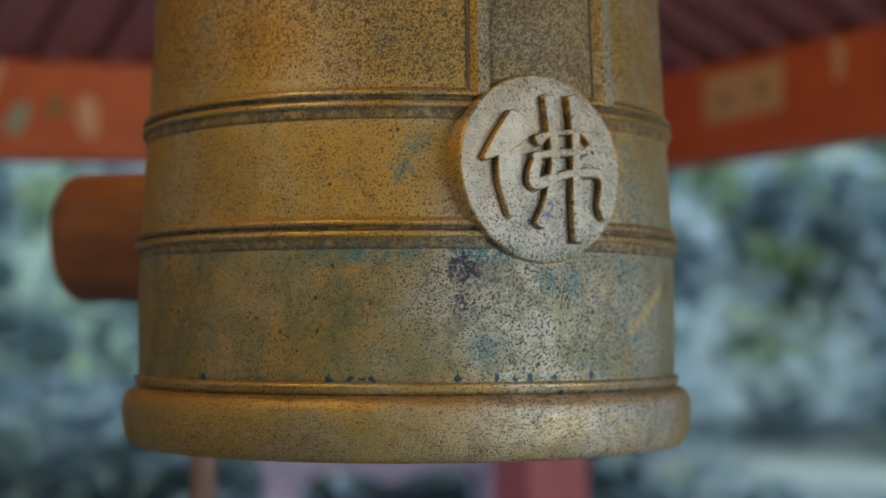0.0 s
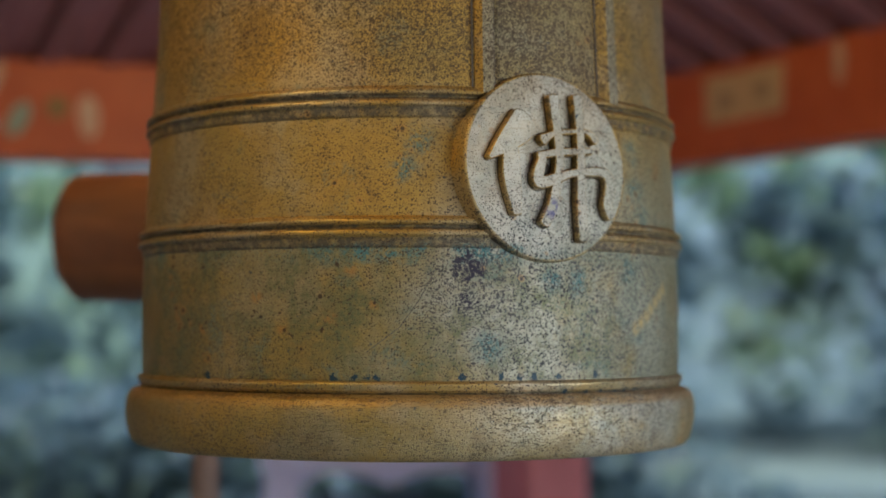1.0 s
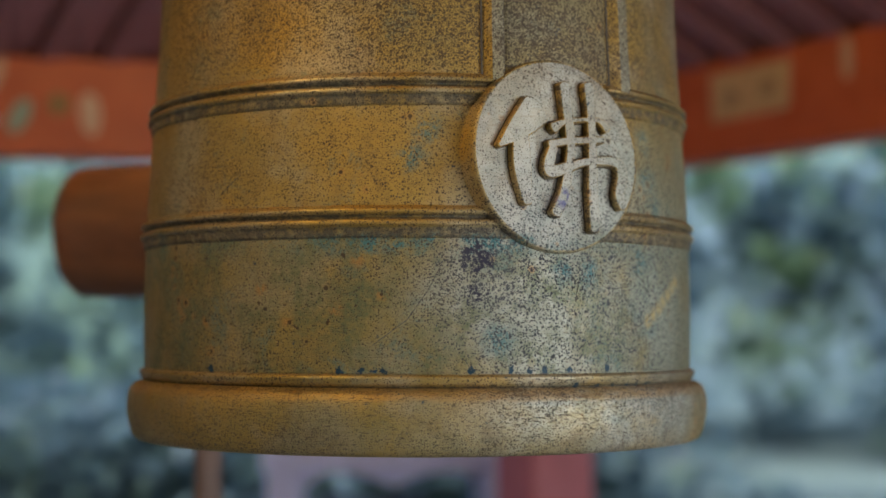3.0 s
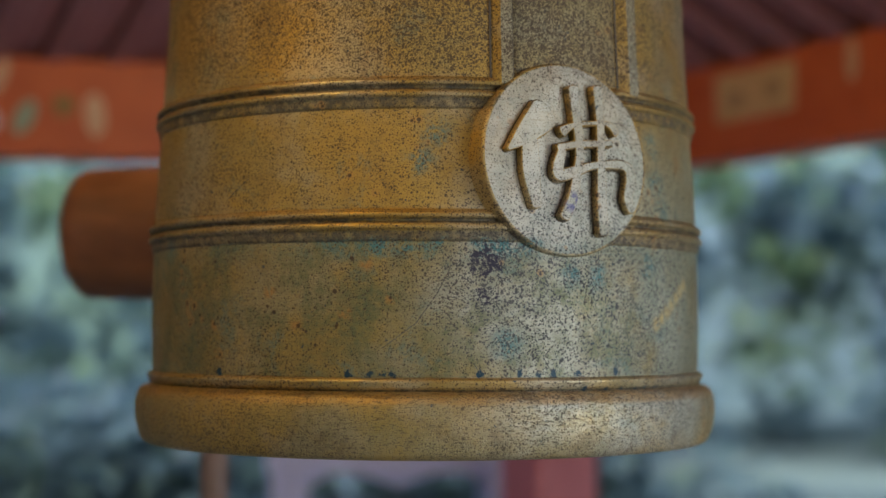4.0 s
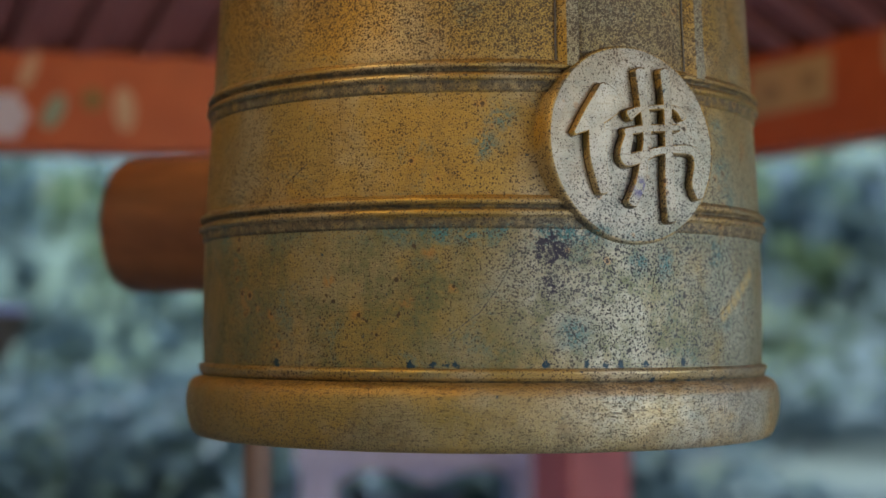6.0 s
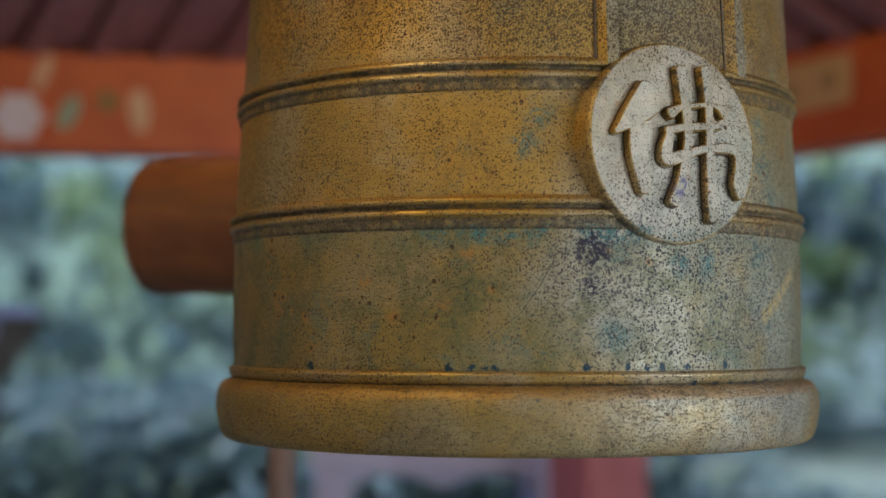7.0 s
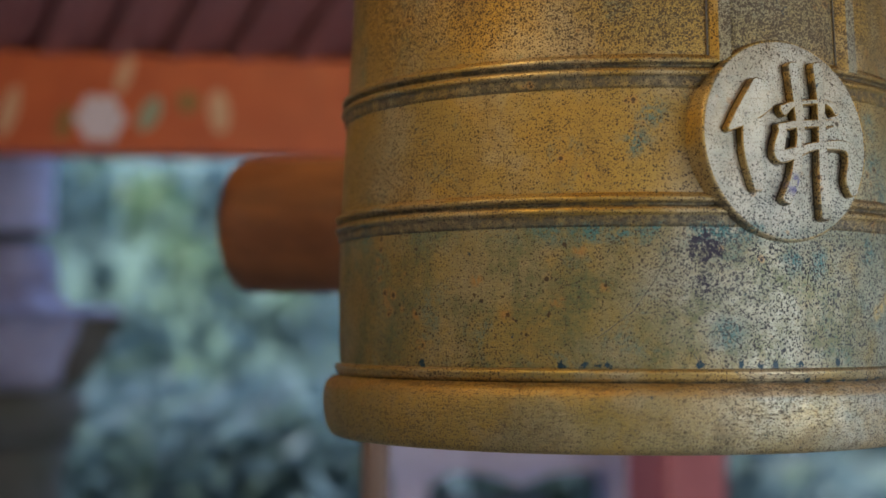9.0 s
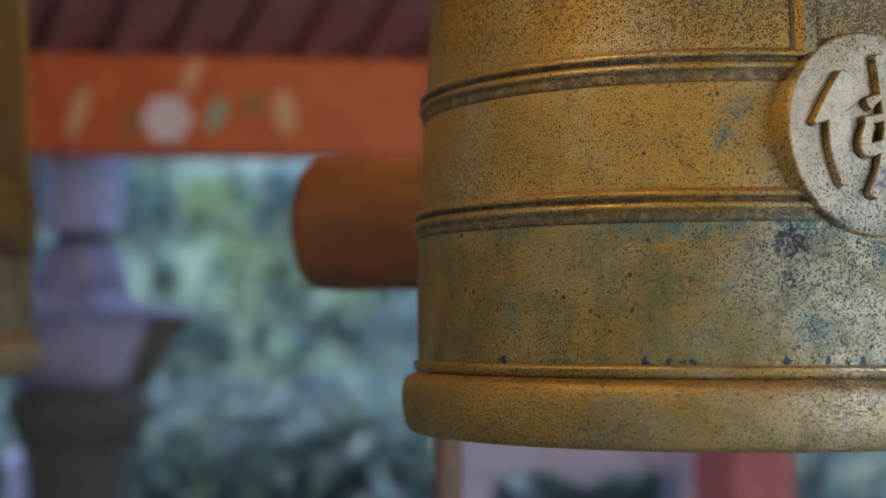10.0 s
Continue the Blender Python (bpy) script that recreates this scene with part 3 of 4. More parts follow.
RIGHT_END = CORNER + Vector((0.498, -0.867, 0)) * 3.0
BEAM_LOW, BEAM_H, BEAM_T = 2.006, 0.262, 0.14


def along(a, b, z):
    """A frame whose x runs from a to b, y away from the inside, at height z."""
    d = (b - a).normalized()
    m = Matrix((d, Vector((-d.y, d.x, 0)), Vector((0, 0, 1)))).transposed().to_4x4()
    m.translation = Vector((a.x, a.y, z))
    return m


def painted_beam(a, b, label):
    length = (b - a).length
    beam = holder("painted_beam", label, "beam", along(a, b, BEAM_LOW + BEAM_H / 2), group="beams of the belfry")
    part("timber", box(length, BEAM_T, BEAM_H, 0.012, (length / 2, BEAM_T / 2, 0)), RED, beam, smooth=False)
    return beam


def motif(beam, name, outline, material, label=""):
    """A painted motif on a beam's inner face, in metres from its start and mid-height."""
    m = Matrix(((1, 0, 0, 0), (0, 0, -1, 0.001), (0, 1, 0, 0), (0, 0, 0, 1)))
    return part(name, slab(outline, 0.0, 0.003, 0, m), material, beam, label, smooth=False)


def oval(x, y, a, b, lean=0.0, lobes=0, n=28):
    out = []
    for i in range(n):
        t = 2 * math.pi * i / n
        s = 1 + (0.10 * math.cos(lobes * t) if lobes else 0)
        u, v = a * s * math.cos(t), b * s * math.sin(t)
        out.append((x + u * math.cos(lean) - v * math.sin(lean), y + u * math.sin(lean) + v * math.cos(lean)))
    return out


left_beam = painted_beam(LEFT_END, CORNER, "orange-red painted beam with faded flower motifs")
right_beam = painted_beam(CORNER, RIGHT_END, "orange-red painted beam with a cream panel")

motif(left_beam, "painted_petal", oval(1.130, -0.028, 0.020, 0.070, -0.28), PINK)
motif(left_beam, "painted_leaf", oval(1.268, -0.055, 0.020, 0.045, -0.2), OLIVE_PAINT)
motif(left_beam, "painted_flower", oval(1.358, -0.042, 0.062, 0.062, 0, 6), WHITE, "round pale flower")
motif(left_beam, "painted_petal", oval(1.420, 0.075, 0.018, 0.052, -0.35), PINK)
motif(left_beam, "painted_leaf", oval(1.485, -0.028, 0.024, 0.050, -0.45), TEAL_PAINT)
motif(left_beam, "painted_leaf", oval(1.583, 0.005, 0.030, 0.030, 0), OLIVE_PAINT)
motif(left_beam, "painted_petal", oval(1.664, -0.018, 0.028, 0.058, 0.1), PINK)
motif(right_beam, "painted_panel", [(0.31, -0.036), (0.60, -0.030), (0.605, 0.095), (0.305, 0.095)], CREAM, "faded cream painted panel")
motif(right_beam, "painted_petal", oval(0.795, 0.066, 0.018, 0.055, 0.0), PINK)
for x, y in ((0.385, 0.020), (0.525, 0.032)):
    ob = motif(right_beam, "painted_spot", oval(x, y, 0.030, 0.026), TAN_PAINT)
    ob.location.y = -0.002


def post(x, y, side, turn, top, label):
    p = holder("post", label, "post", pose(x, y, 0, 0, 0, turn), group="posts of the belfry")
    part("shaft", box(side, side, top, 0.015, (0, 0, top / 2 + 0.06)), RED_POST, p, smooth=False)
    part("plinth", lathe([(0, 0), (side * 0.85, 0), (side * 0.9, 0.03), (side * 0.75, 0.07), (0, 0.07)], 24), STONE, p, "round stone base")


post(0.372, 2.62, 0.20, 28, 1.95, "crimson painted square wooden post")
post(LEFT_END.x, LEFT_END.y + 0.07, 0.20, 0, 1.95, "crimson painted square wooden post")
post(RIGHT_END.x, RIGHT_END.y, 0.20, 30, 1.95, "crimson painted square wooden post")

NL, NR = Vector((0.202, -0.979, 0)), Vector((-0.867, -0.498, 0))
SLOPE, ROOF_LOW = 0.42, BEAM_LOW + BEAM_H
roof = holder("roof", "dark maroon timber roof with close rafters", "roof", kind="structure")


def top_of(ob):
    """Dark tiles on the upper side of the boards."""
    ob.data.materials.append(ROOF_TILE)
    for f in ob.data.polygons:
        f.material_index = 1 if f.normal.z > 0.3 else 0


def roof_side(start, end, inward, run, reach, corner_at_end):
    """Rafters and boards of one side: they rise inwards from the beam to the hip."""
    d = (end - start).normalized()
    length = (end - start).length
    hip = (NL + NR).normalized()
    step = 0.165
    count = int(length / step)
    for i in range(count):
        s = start + d * (step * (i + 0.5))
        # length of the rafter up to the hip
        rel = s - CORNER
        side = Vector((-hip.y, hip.x, 0))
        den = run.dot(side)
        far = -rel.dot(side) / den if abs(den) > 1e-6 else reach
        far = min(reach, far) if far > 0 else reach
        p0, p1 = s - run * 0.30, s + run * far
        z0 = ROOF_LOW + 0.03 + SLOPE * (p0 - s).dot(inward)
        z1 = ROOF_LOW + 0.03 + SLOPE * (p1 - s).dot(inward)
        a, b = Vector((p0.x, p0.y, z0)), Vector((p1.x, p1.y, z1))
        dirn = b - a
        bm = box(dirn.length, 0.075, 0.07, 0.01, (dirn.length / 2, 0, 0), 1)
        m = dirn.to_track_quat("X", "Z").to_matrix().to_4x4()
        m.translation = a
        bmesh.ops.transform(bm, matrix=m, verts=bm.verts)
        part("rafter", bm, MAROON, roof, smooth=False)
    # boards over the rafters
    bm = bmesh.new()
    out0, out1 = start - inward * 0.35, end - inward * 0.35
    hip_in = CORNER + hip * (reach / max(0.2, hip.dot(inward)))
    free = (start if corner_at_end else end) + inward * reach
    quad = [out0, out1, hip_in, free] if corner_at_end else [out0, out1, free, hip_in]
    lower = []
    for p in quad:
        z = ROOF_LOW + 0.036 + SLOPE * (p - start).dot(inward)
        lower.append(Vector((p.x, p.y, z)))
    va = [bm.verts.new(p) for p in lower]
    vb = [bm.verts.new(p + Vector((0, 0, 0.06))) for p in lower]
    bm.faces.new(va), bm.faces.new(vb[::-1])
    for i in range(4):
        bm.faces.new((va[i], vb[i], vb[(i + 1) % 4], va[(i + 1) % 4]))
    bmesh.ops.recalc_face_normals(bm, faces=bm.faces)
    top_of(part("roof_boards", bm, MAROON_DARK, roof, smooth=False))


roof_side(LEFT_END, CORNER, NL, Vector((0.5, -0.866, 0)), 3.3, True)
roof_side(CORNER, RIGHT_END, NR, Vector((-0.867, -0.5, 0)), 3.3, False)

# Unseen roof slopes and lid, added to keep sky and sun off the bell.
for quad in ([(-3.2, -0.5, 3.78), (2.7, -0.5, 3.78), (2.9, -3.1, 2.45), (-3.4, -3.1, 2.45)],
             [(-4.3, 3.6, 2.45), (-3.3, 2.9, 3.80), (-3.3, -0.6, 3.80), (-4.3, -3.2, 2.45)],
             [(3.9, 3.6, 2.45), (2.85, 2.9, 3.80), (2.85, -0.6, 3.80), (3.9, -3.2, 2.45)],
             [(-3.4, 3.1, 3.78), (3.0, 3.1, 3.78), (2.9, -0.5, 3.78), (-3.4, -0.5, 3.78)]):
    bm = bmesh.new()
    va = [bm.verts.new(p) for p in quad]
    vb = [bm.verts.new((x, y, z + 0.06)) for x, y, z in quad]
    bm.faces.new(va), bm.faces.new(vb[::-1])
    for i in range(4):
        bm.faces.new((va[i], vb[i], vb[(i + 1) % 4], va[(i + 1) % 4]))
    bmesh.ops.recalc_face_normals(bm, faces=bm.faces)
    top_of(part("roof_boards", bm, MAROON, roof, smooth=False))


def tie_beam(y, x0, x1, z):
    t = holder("tie_beam", "heavy dark maroon beam that carries a bell", "beam", pose(x0, y, z), group="bell beams")
    part("timber", box(x1 - x0, 0.14, 0.18, 0.012, ((x1 - x0) / 2, 0, 0)), MAROON, t, smooth=False)
    return t


def hanger(x, y, low, high):
    h = holder("bell_hook", "dark iron hook and strap round the beam", "hook", pose(x, y, 0))
    n = 16
    ring = [(0.0, 0.03 * math.cos(2 * math.pi * i / n), low + 0.03 * math.sin(2 * math.pi * i / n)) for i in range(n + 1)]
    part("ring", tube(ring, [0.009] * (n + 1)), IRON, h)
    part("strap", box(0.04, 0.012, high - low, 0.002, (0, 0.078, (low + high) / 2 + 0.02)), IRON, h, smooth=False)
    part("strap", box(0.04, 0.012, high - low, 0.002, (0, -0.078, (low + high) / 2 + 0.02)), IRON, h, smooth=False)
    part("strap", box(0.04, 0.168, 0.012, 0.002, (0, 0, low + 0.03)), IRON, h, smooth=False)


k = Nodes("glowing_paper")
k.put(k.bsdf.inputs["Emission Color"], (1.0, 0.62, 0.26))
k.bsdf.inputs["Emission Strength"].default_value = 1.2
PAPER = k.done((0.7, 0.5, 0.3), 0.7)


def unseen_paper_lantern(at, cord):
    lantern = holder("unseen_paper_lantern", "round glowing paper lantern, placed unseen under the roof", "lantern", pose(*at), group="paper lanterns")
    ribbed = [(0.05 + 0.115 * math.sin(math.pi * i / 24) + (0.004 if i % 2 else 0), -0.15 + 0.3 * i / 24) for i in range(25)]
    part("shade", lathe(ribbed, 32), PAPER, lantern, "warm glowing paper").visible_shadow = False
    part("cap", lathe([(0, 0.15), (0.06, 0.15), (0.06, 0.165), (0, 0.17)], 24), IRON, lantern)
    part("cord", tube([(0, 0, 0.16), (0, 0, 0.16 + cord / 2), (0, 0, 0.16 + cord)], [0.005] * 3), IRON, lantern)


unseen_paper_lantern(LAMP, 0.75)
# added fill lantern, out of view
unseen_paper_lantern(FILL_LAMP, 0.35)
TIE_Z = 2.517
tie_beam(0.0, -2.4, 1.9, TIE_Z)
tie_beam(0.811, -2.4, 1.8, TIE_Z + 0.34)
hanger(0, 0, 2.349, TIE_Z)
hanger(BELL_2[0], BELL_2[1], 2.385, TIE_Z + 0.34)
for x, y in ((-2.33, 0.0), (-2.33, 0.811), (1.83, 0.0), (1.75, 0.811)):
    post(x, y, 0.15, 0, 2.357 + (0.34 if y else 0), "crimson painted square wooden post")

# ---- the striker: a log on ropes, with its pull rope ----
LOG_A = Vector((-0.497, 0.580, 1.683))
LOG_D = Vector((math.cos(radians(9)), -math.sin(radians(9)), 0))
striker = holder("striker_log", "dark red-brown log that strikes the bell, hung level", "striker")
LOG_LEN, LOG_R = 0.70, 0.094
bm = lathe([(0, -0.012), (LOG_R * 0.35, -0.010), (LOG_R * 0.62, -0.005), (LOG_R * 0.82, 0.003), (LOG_R * 0.93, 0.010), (LOG_R * 0.985, 0.020), (LOG_R * 1.0, 0.04), (LOG_R * 1.03, 0.35), (LOG_R * 1.05, LOG_LEN - 0.03), (LOG_R * 0.98, LOG_LEN - 0.006), (LOG_R * 0.8, LOG_LEN), (0, LOG_LEN)], 40)
for v in bm.verts:
    v.co.x *= 1 + 0.02 * noise.noise(v.co * 9)
    v.co.y *= 1 + 0.02 * noise.noise(v.co * 9 + Vector((5, 0, 0)))
m = LOG_D.to_track_quat("Z", "Y").to_matrix().to_4x4()
m.translation = LOG_A
bmesh.ops.transform(bm, matrix=m, verts=bm.verts)
part("log", bm, LOG_WOOD, striker, smooth=True)
for s in (0.42, 0.62):
    p = LOG_A + LOG_D * s
    part("rope", tube([p + Vector((0, 0, 0.08)), p + Vector((0, 0.02, 0.35)), p + Vector((0, 0.05, 0.95))], [0.011] * 3), ROPE, striker)
p = LOG_A + LOG_D * 0.205
part("pull_rope", tube([p + Vector((0, 0, -0.08)), p + Vector((0.002, 0.004, -0.3)), p + Vector((-0.003, 0.01, -0.62)), p + Vector((0, 0.012, -0.8))], [0.019, 0.020, 0.021, 0.024], 12), ROPE, striker, "thick brown pull rope")


# ---- outside: stone pagoda lantern, stone table, trees ----
def stone_lantern(x, y):
    s = holder("stone_pagoda", "weathered grey stone pagoda beside the belfry", "stone pagoda", pose(x, y, 0))
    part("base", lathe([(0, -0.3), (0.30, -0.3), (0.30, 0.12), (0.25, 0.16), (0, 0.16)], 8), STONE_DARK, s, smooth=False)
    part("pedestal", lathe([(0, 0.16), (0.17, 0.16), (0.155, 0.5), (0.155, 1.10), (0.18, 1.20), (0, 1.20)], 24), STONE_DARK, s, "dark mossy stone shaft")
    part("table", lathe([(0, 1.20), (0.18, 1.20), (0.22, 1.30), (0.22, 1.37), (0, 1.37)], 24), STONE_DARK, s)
    # Dark eave: the shade of its underside is put into the stone's colour.
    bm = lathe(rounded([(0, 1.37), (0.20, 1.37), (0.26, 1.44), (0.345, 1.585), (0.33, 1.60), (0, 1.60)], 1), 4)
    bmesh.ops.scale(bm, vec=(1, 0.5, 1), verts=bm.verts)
    part("eave", bm, STONE_DARK, s, "underside of the roof tier, its shade put into dark stone", smooth=False)
    part("tier_body", lathe(rounded([(0, 1.37), (0.165, 1.37), (0.175, 1.44), (0.24, 1.56), (0.23, 1.60), (0, 1.60)], 1), 16), STONE, s)
    part("cap", lathe(rounded([(0, 1.59), (0.34, 1.59), (0.345, 1.607), (0.30, 1.622), (0.24, 1.612), (0.195, 1.615), (0.165, 1.64), (0.14, 1.69), (0, 1.69)], 1), 6), STONE, s, "curved stone roof tier with upturned corners", smooth=False)
    part("drum", lathe(rounded([(0, 1.68), (0.142, 1.68), (0.138, 1.73), (0.118, 1.795), (0.10, 1.815), (0, 1.815)], 1), 24), STONE, s)
    part("neck", lathe([(0, 1.80), (0.088, 1.80), (0.082, 1.83), (0.088, 1.86), (0, 1.86)], 24), STONE_DARK, s, "dark stone neck")
    rings = [(0, 1.85), (0.112, 1.85), (0.124, 1.872), (0.124, 1.915), (0.108, 1.925), (0.125, 1.94), (0.125, 1.985), (0.109, 1.995), (0.126, 2.01), (0.126, 2.06), (0.11, 2.12), (0.16, 2.2), (0.12, 2.26), (0, 2.3)]
    # Paler stone puts the light on this tier into its colour.
    part("upper_tier", lathe(rounded(rings, 1), 24), STONE_PALE, s, "ringed stone spire tier")
    part("finial", lathe(rounded([(0, 2.3), (0.05, 2.3), (0.06, 2.36), (0.03, 2.42), (0.05, 2.5), (0, 2.6)], 2), 20), STONE, s)


stone_lantern(-1.60, 3.0)


def stone_table(x, y, w, turn):
    t = holder("stone_table", "pale grey stone altar table outside the belfry", "stone table", pose(x, y, 0, 0, 0, turn))
    part("top", box(w, 0.45, 0.13, 0.015, (0, 0, 1.19)), STONE_PALE, t, smooth=False)
    for sx in (-1, 1):
        part("leg", box(0.11, 0.4, 1.374, 0.012, (sx * (w / 2 - 0.07), 0, 0.438)), STONE_PALE, t, smooth=False)
    part("apron", slab([(-w / 2 + 0.13, 0.053), (-w / 2 + 0.13, 0.0), (-w / 2 + 0.20, 0.045), (-0.10, 0.035), (0.0, 0.0), (0.10, 0.035), (w / 2 - 0.20, 0.045), (w / 2 - 0.13, 0.0), (w / 2 - 0.13, 0.053)], -0.02, 0.02, 0, pose(0, -0.15, 1.077, 90)), STONE_PALE, t, "carved apron under the slab", smooth=False)
    part("back_panel", box(w * 0.52, 0.05, 1.05, 0.008, (-w * 0.10, 0.12, 0.475)), STONE_SHADE, t, "dim stone panel behind the legs", smooth=False)


stone_table(-0.06, 3.15, 0.80, 3)


def stone_post(x, y, turn):
    p = holder("stone_post", "pale square stone marker post in the garden", "stone post", pose(x, y, -0.25, 0, 0, turn))
    part("shaft", box(0.115, 0.115, 1.30, 0.012, (0, 0, 0.65)), STONE_PALE, p, smooth=False)
    part("cap", lathe([(0.080, 1.30), (0.060, 1.335), (0, 1.365)], 4), STONE_PALE, p, smooth=False)


stone_post(-2.18, 4.12, 12)


def leaf_cloud(centres, leaves, size, seed):
    """Many small bent leaves round the given clump centres (x, y, z, radius)."""
    rnd = random.Random(seed)
    verts, faces = [], []
    for cx, cy, cz, r in centres:
        for _ in range(leaves):
            d = Vector((rnd.gauss(0, 1), rnd.gauss(0, 1), rnd.gauss(0, 0.8)))
            d *= r * rnd.random() ** 0.4 / max(d.length, 1e-6)
            c = Vector((cx, cy, cz)) + d
            a = Vector((rnd.uniform(-1, 1), rnd.uniform(-1, 1), rnd.uniform(-0.8, 0.3))).normalized()
            b = a.cross(Vector((rnd.uniform(-0.5, 0.5), rnd.uniform(-0.5, 0.5), 1))).normalized()
            up = a.cross(b)
            s = size * rnd.uniform(0.6, 1.4)
            k = len(verts)
            verts += [c - a * s, c + b * s * 0.45 - up * s * 0.1, c + a * s, c - b * s * 0.45 - up * s * 0.1]
            faces += [(k, k + 1, k + 2), (k, k + 2, k + 3)]
    me = bpy.data.meshes.new("leaves")
    me.from_pydata(verts, [], faces)
    return me


def make_tree(seed, height, spread, low, light):
    rnd = random.Random(seed)
    t = holder("tree", "broadleaf tree with dense blue-green leaves" if not light else "broadleaf tree with fresh light green leaves", "tree", group="trees round the belfry")
    lean = [Vector((0, 0, -0.4))]
    for i in range(1, 6):
        lean.append(Vector((rnd.uniform(-0.12, 0.12) * i, rnd.uniform(-0.12, 0.12) * i, height * 0.8 * i / 5)))
    bm = bmesh.new()
    tube_into(bm, lean, [0.09, 0.08, 0.07, 0.06, 0.045, 0.03], 8)
    centres = []
    for i in range(26):
        a, f = rnd.uniform(0, 2 * math.pi), rnd.random()
        z = low + (height - low) * f
        r = spread * (0.35 + 0.65 * math.sin(math.pi * (0.15 + 0.75 * f))) * rnd.uniform(0.35, 1)
        centres.append((r * math.cos(a), r * math.sin(a), z, rnd.uniform(0.35, 0.75)))
        if i % 3 == 0:
            q = lean[min(5, 1 + int(4 * f))]
            tube_into(bm, [q, Vector((r * math.cos(a) * 0.5, r * math.sin(a) * 0.5, (q.z + z) / 2 + 0.1)), Vector((r * math.cos(a), r * math.sin(a), z))], [0.03, 0.02, 0.01], 5)
    part("trunk", bm, BARK, t)
    me = leaf_cloud(centres, 280, 0.105, seed)
    me.materials.append(LEAF_LIGHT if light else LEAF)
    crown = new("crown", me)
    crown.parent = t
    return t


kinds = [make_tree(3, 6.0, 2.0, 0.5, False), make_tree(4, 5.0, 1.9, 0.2, False), make_tree(5, 3.4, 1.6, 0.1, True)]
rnd = random.Random(12)
first = [True, True, True]
# Trees out of view in front are added to block the low sky.
for ring_r, count, jitter in ((7.5, 15, 0.6), (10.5, 20, 1.0), (14.5, 26, 1.5)):
    for i in range(count):
        a = 2 * math.pi * (i + rnd.uniform(-0.3, 0.3)) / count
        r = ring_r + rnd.uniform(-jitter, jitter)
        az = math.degrees(math.atan2(math.sin(a), math.cos(a)))
        if abs(az + 30) < 14 or (30 < az < 150 and ring_r < 9) or abs(az - 102) < 5 or (62 < az < 84 and ring_r < 16) or (96 < az < 119 and ring_r < 12):   # gaps: one for daylight, the others keep the backdrop in view
            continue
        which = rnd.choice((0, 1, 1, 2))
        m = pose(r * math.cos(a), 1 + r * math.sin(a), -0.25 + max(0, r - 14) * 0.06, 0, 0, rnd.uniform(0, 360))
        if first[which]:
            kinds[which].matrix_basis = m
            first[which] = False
        else:
            copy_thing(kinds[which], m)

def make_shrub(seed):
    rnd = random.Random(seed)
    t = holder("shrub", "low dense shrub with deep green leaves", "shrub", group="shrubs behind the belfry")
    centres = [(rnd.uniform(-0.9, 0.9), rnd.uniform(-0.7, 0.7), rnd.uniform(0.2, 1.2), rnd.uniform(0.3, 0.55)) for _ in range(14)]
    bm = bmesh.new()
    for c in centres[:7]:
        tube_into(bm, [Vector((0, 0, -0.2)), Vector((c[0] * 0.4, c[1] * 0.4, c[2] * 0.6)), Vector(c[:3])], [0.02, 0.015, 0.006], 5)
    part("stem", bm, BARK, t)
    me = leaf_cloud(centres, 260, 0.08, seed)
    me.materials.append(LEAF_DEEP)
    crown = new("foliage", me)
    crown.parent = t
    return t


def boulder(seed, x, y, rx, ry, h):
    b = bmesh.new()
    bmesh.ops.create_icosphere(b, subdivisions=3, radius=1)
    for v in b.verts:
        q = v.co + Vector((seed * 3.1, 0, 0))
        v.co *= 1 + 0.22 * noise.noise(q * 1.3) + 0.08 * noise.noise(q * 3.5)
        v.co = Vector((v.co.x * rx, v.co.y * ry, v.co.z * h))
    ob = new("boulder", mesh_of(b, "boulder", STONE_SHADE, False))
    ob.matrix_basis = pose(x, y, -0.25, 0, 0, seed * 50)
    return tagged(ob, "rough purplish grey garden boulder among shrubs", "boulder", group="garden boulders")


for seed, r, a, w, h in ((1, 6.6, 98, 0.6, 0.78), (2, 7.2, 102.5, 0.7, 0.75), (3, 6.6, 106, 0.5, 0.78), (4, 7.4, 93, 0.6, 0.78)):
    boulder(seed, r * math.cos(radians(a)), -1.5 + r * math.sin(radians(a)), w, w * 0.8, h)
shrub = make_shrub(21)
spots = [(rnd.uniform(6.6, 9.8), 50 + 80 * (i + rnd.uniform(0, 1)) / 22) for i in range(22)]
spots = [(r, a) for r, a in spots if not 62 < a < 82]
for i, (r, a) in enumerate(spots):
    m = pose(r * math.cos(radians(a)), -1 + r * math.sin(radians(a)), -0.25, 0, 0, rnd.uniform(0, 360))
    if i == 0:
        shrub.matrix_basis = m
    else:
        copy_thing(shrub, m)

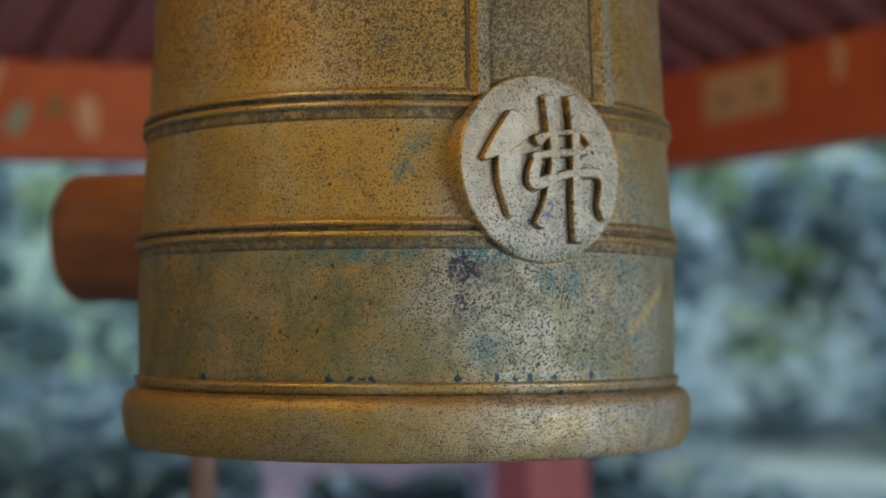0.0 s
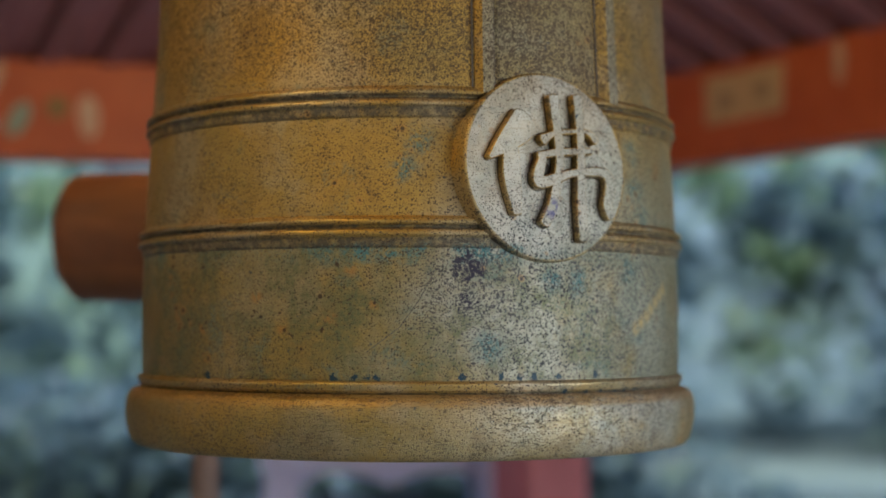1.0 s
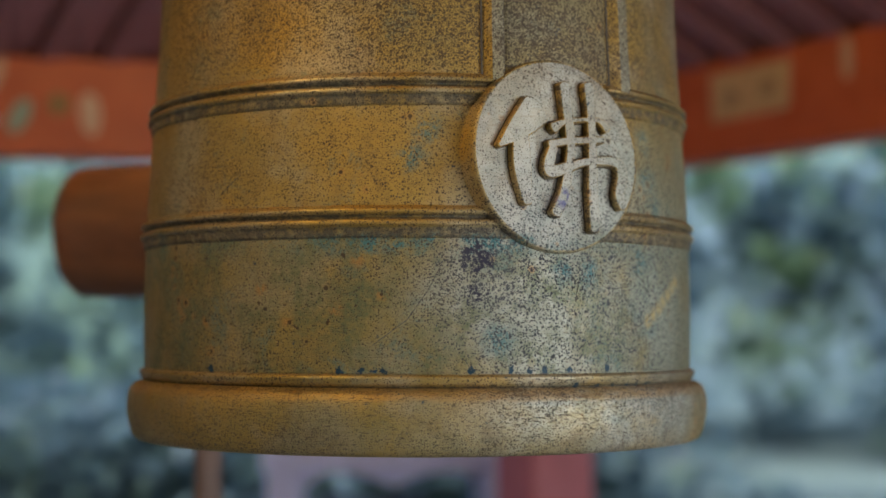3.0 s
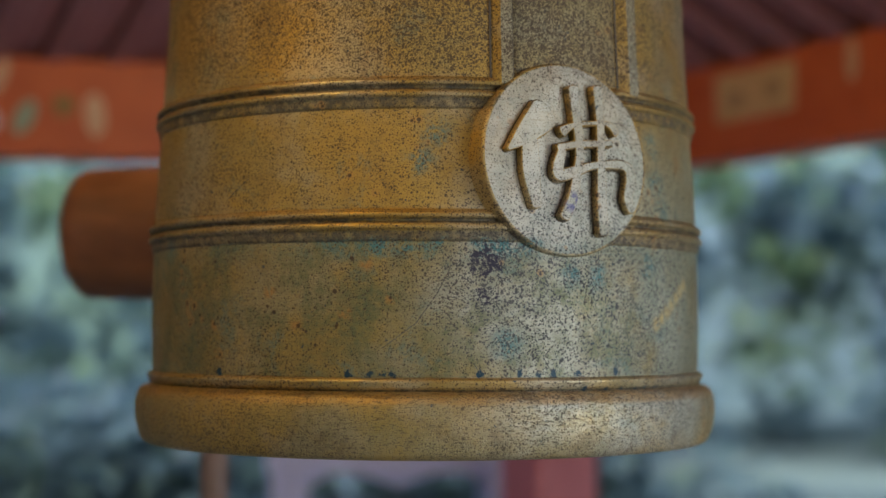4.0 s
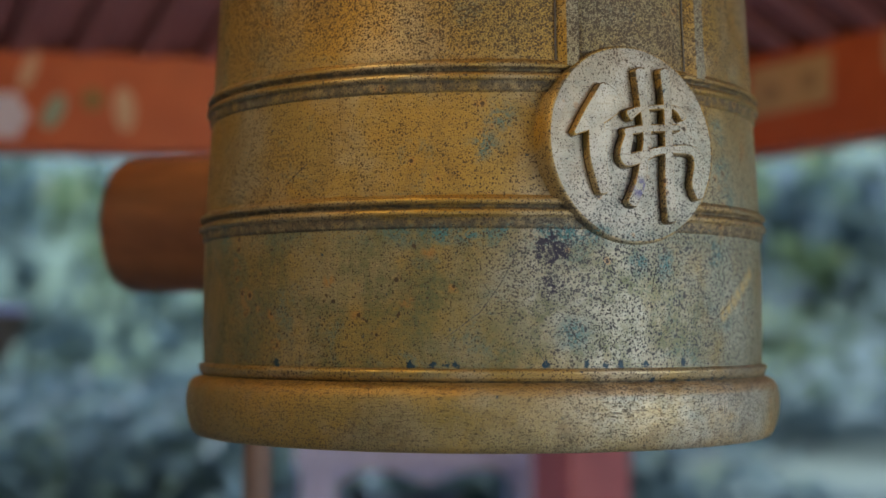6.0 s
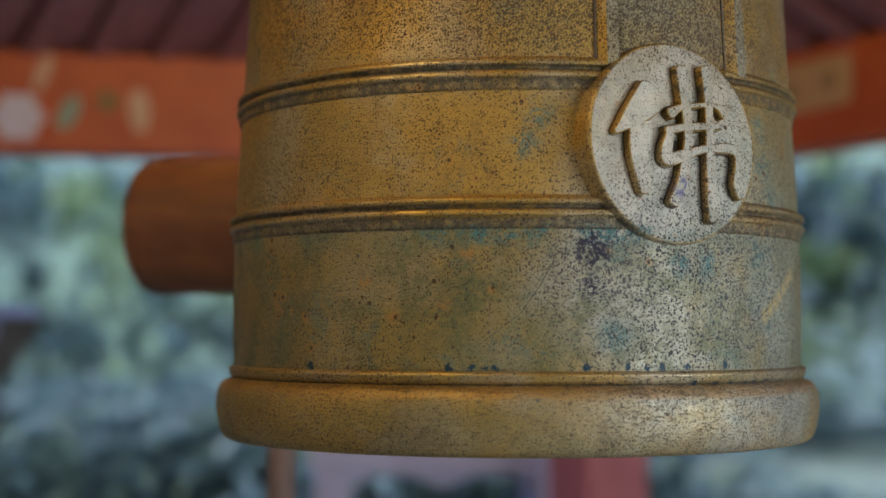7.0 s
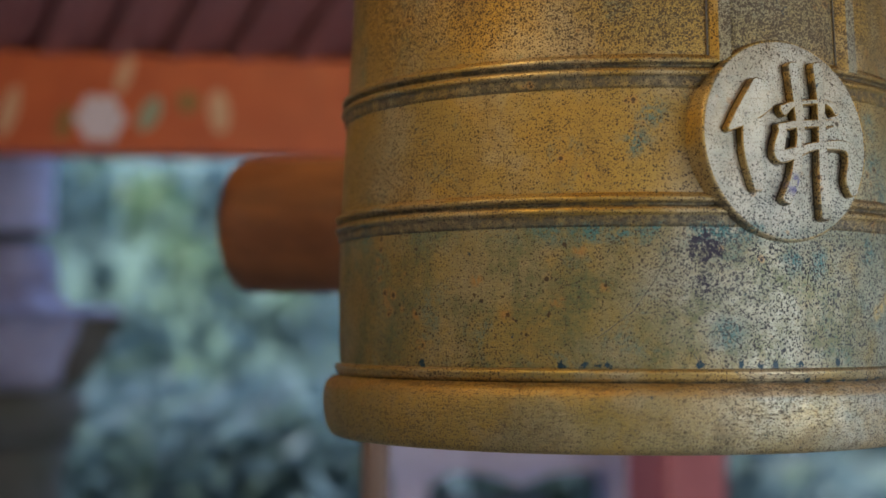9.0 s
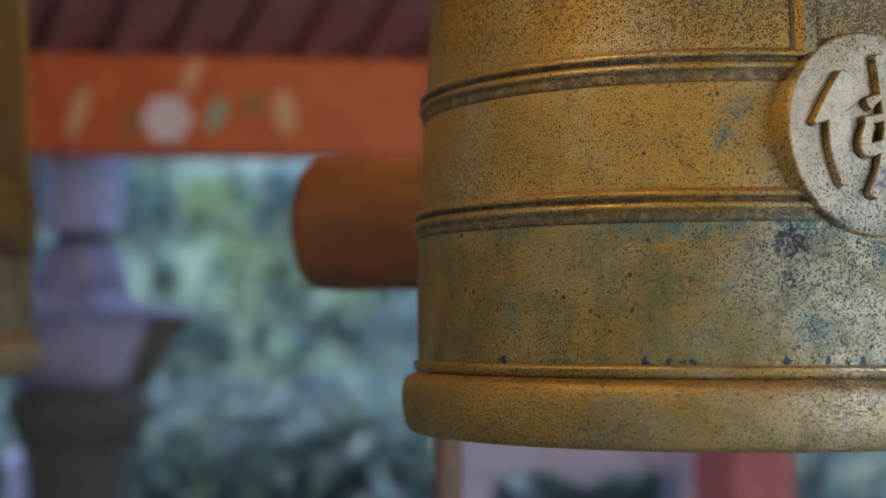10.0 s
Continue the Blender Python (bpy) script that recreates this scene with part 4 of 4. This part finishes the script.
# leaves of the wooded hillside
rnd = random.Random(77)
clumps, fresh = [], []
for _ in range(420):
    a, r = radians(rnd.uniform(-36, 36)), rnd.uniform(17.5, 22)
    height = rnd.uniform(-0.6, 4.6)
    if -19 < math.degrees(a) < -6 and height > 0.9 and rnd.random() < 0.35:   # thinned before the backdrop's bright left patch
        continue
    if 4 < math.degrees(a) < 30 and height < 1.9 and rnd.random() < 0.7:   # thinned low down so the pale glowing backdrop shows
        continue
    (fresh if rnd.random() < 0.3 else clumps).append((r * math.sin(a), -1.6 + r * math.cos(a), height, rnd.uniform(0.4, 1.0)))
me = leaf_cloud(clumps, 46, 0.21, 78)
me.materials.append(LEAF)
tagged(new("hillside_foliage", me), "dense blue-green leaves of distant woods", "foliage", kind="stuff")
me = leaf_cloud(fresh, 46, 0.21, 79)
me.materials.append(LEAF_LIGHT)
tagged(new("hillside_foliage", me), "fresh light green leaves of distant woods", "foliage", kind="stuff")
# far wooded hillside behind the trees; daylight and haze are painted in as glow
k = Nodes("glowing_hillside")
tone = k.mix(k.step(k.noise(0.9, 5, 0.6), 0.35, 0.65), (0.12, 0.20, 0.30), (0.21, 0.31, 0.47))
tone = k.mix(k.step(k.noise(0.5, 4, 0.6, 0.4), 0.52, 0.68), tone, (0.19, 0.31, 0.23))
# Brighter patches: pale haze painted into the glow, left and right.
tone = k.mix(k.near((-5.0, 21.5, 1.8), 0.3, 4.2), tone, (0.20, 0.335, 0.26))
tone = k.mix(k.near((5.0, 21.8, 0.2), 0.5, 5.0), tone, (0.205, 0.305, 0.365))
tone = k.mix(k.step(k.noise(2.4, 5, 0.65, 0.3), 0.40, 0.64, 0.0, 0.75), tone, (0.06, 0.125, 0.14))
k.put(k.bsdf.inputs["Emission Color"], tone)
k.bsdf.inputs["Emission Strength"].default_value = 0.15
HILL_GLOW = k.done(k.mix(0.85, tone, (0.015, 0.03, 0.03)), 0.9)
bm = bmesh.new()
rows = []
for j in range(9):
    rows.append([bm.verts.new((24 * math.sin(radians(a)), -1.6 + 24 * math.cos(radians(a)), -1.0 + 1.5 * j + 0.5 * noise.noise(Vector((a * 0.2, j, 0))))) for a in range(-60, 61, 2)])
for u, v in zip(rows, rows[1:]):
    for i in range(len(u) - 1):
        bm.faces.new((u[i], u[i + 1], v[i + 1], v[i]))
tagged(new("backdrop", mesh_of(bm, "backdrop", HILL_GLOW)), "blue-green wooded hillside backdrop lit by its own glow", "hillside", kind="structure")
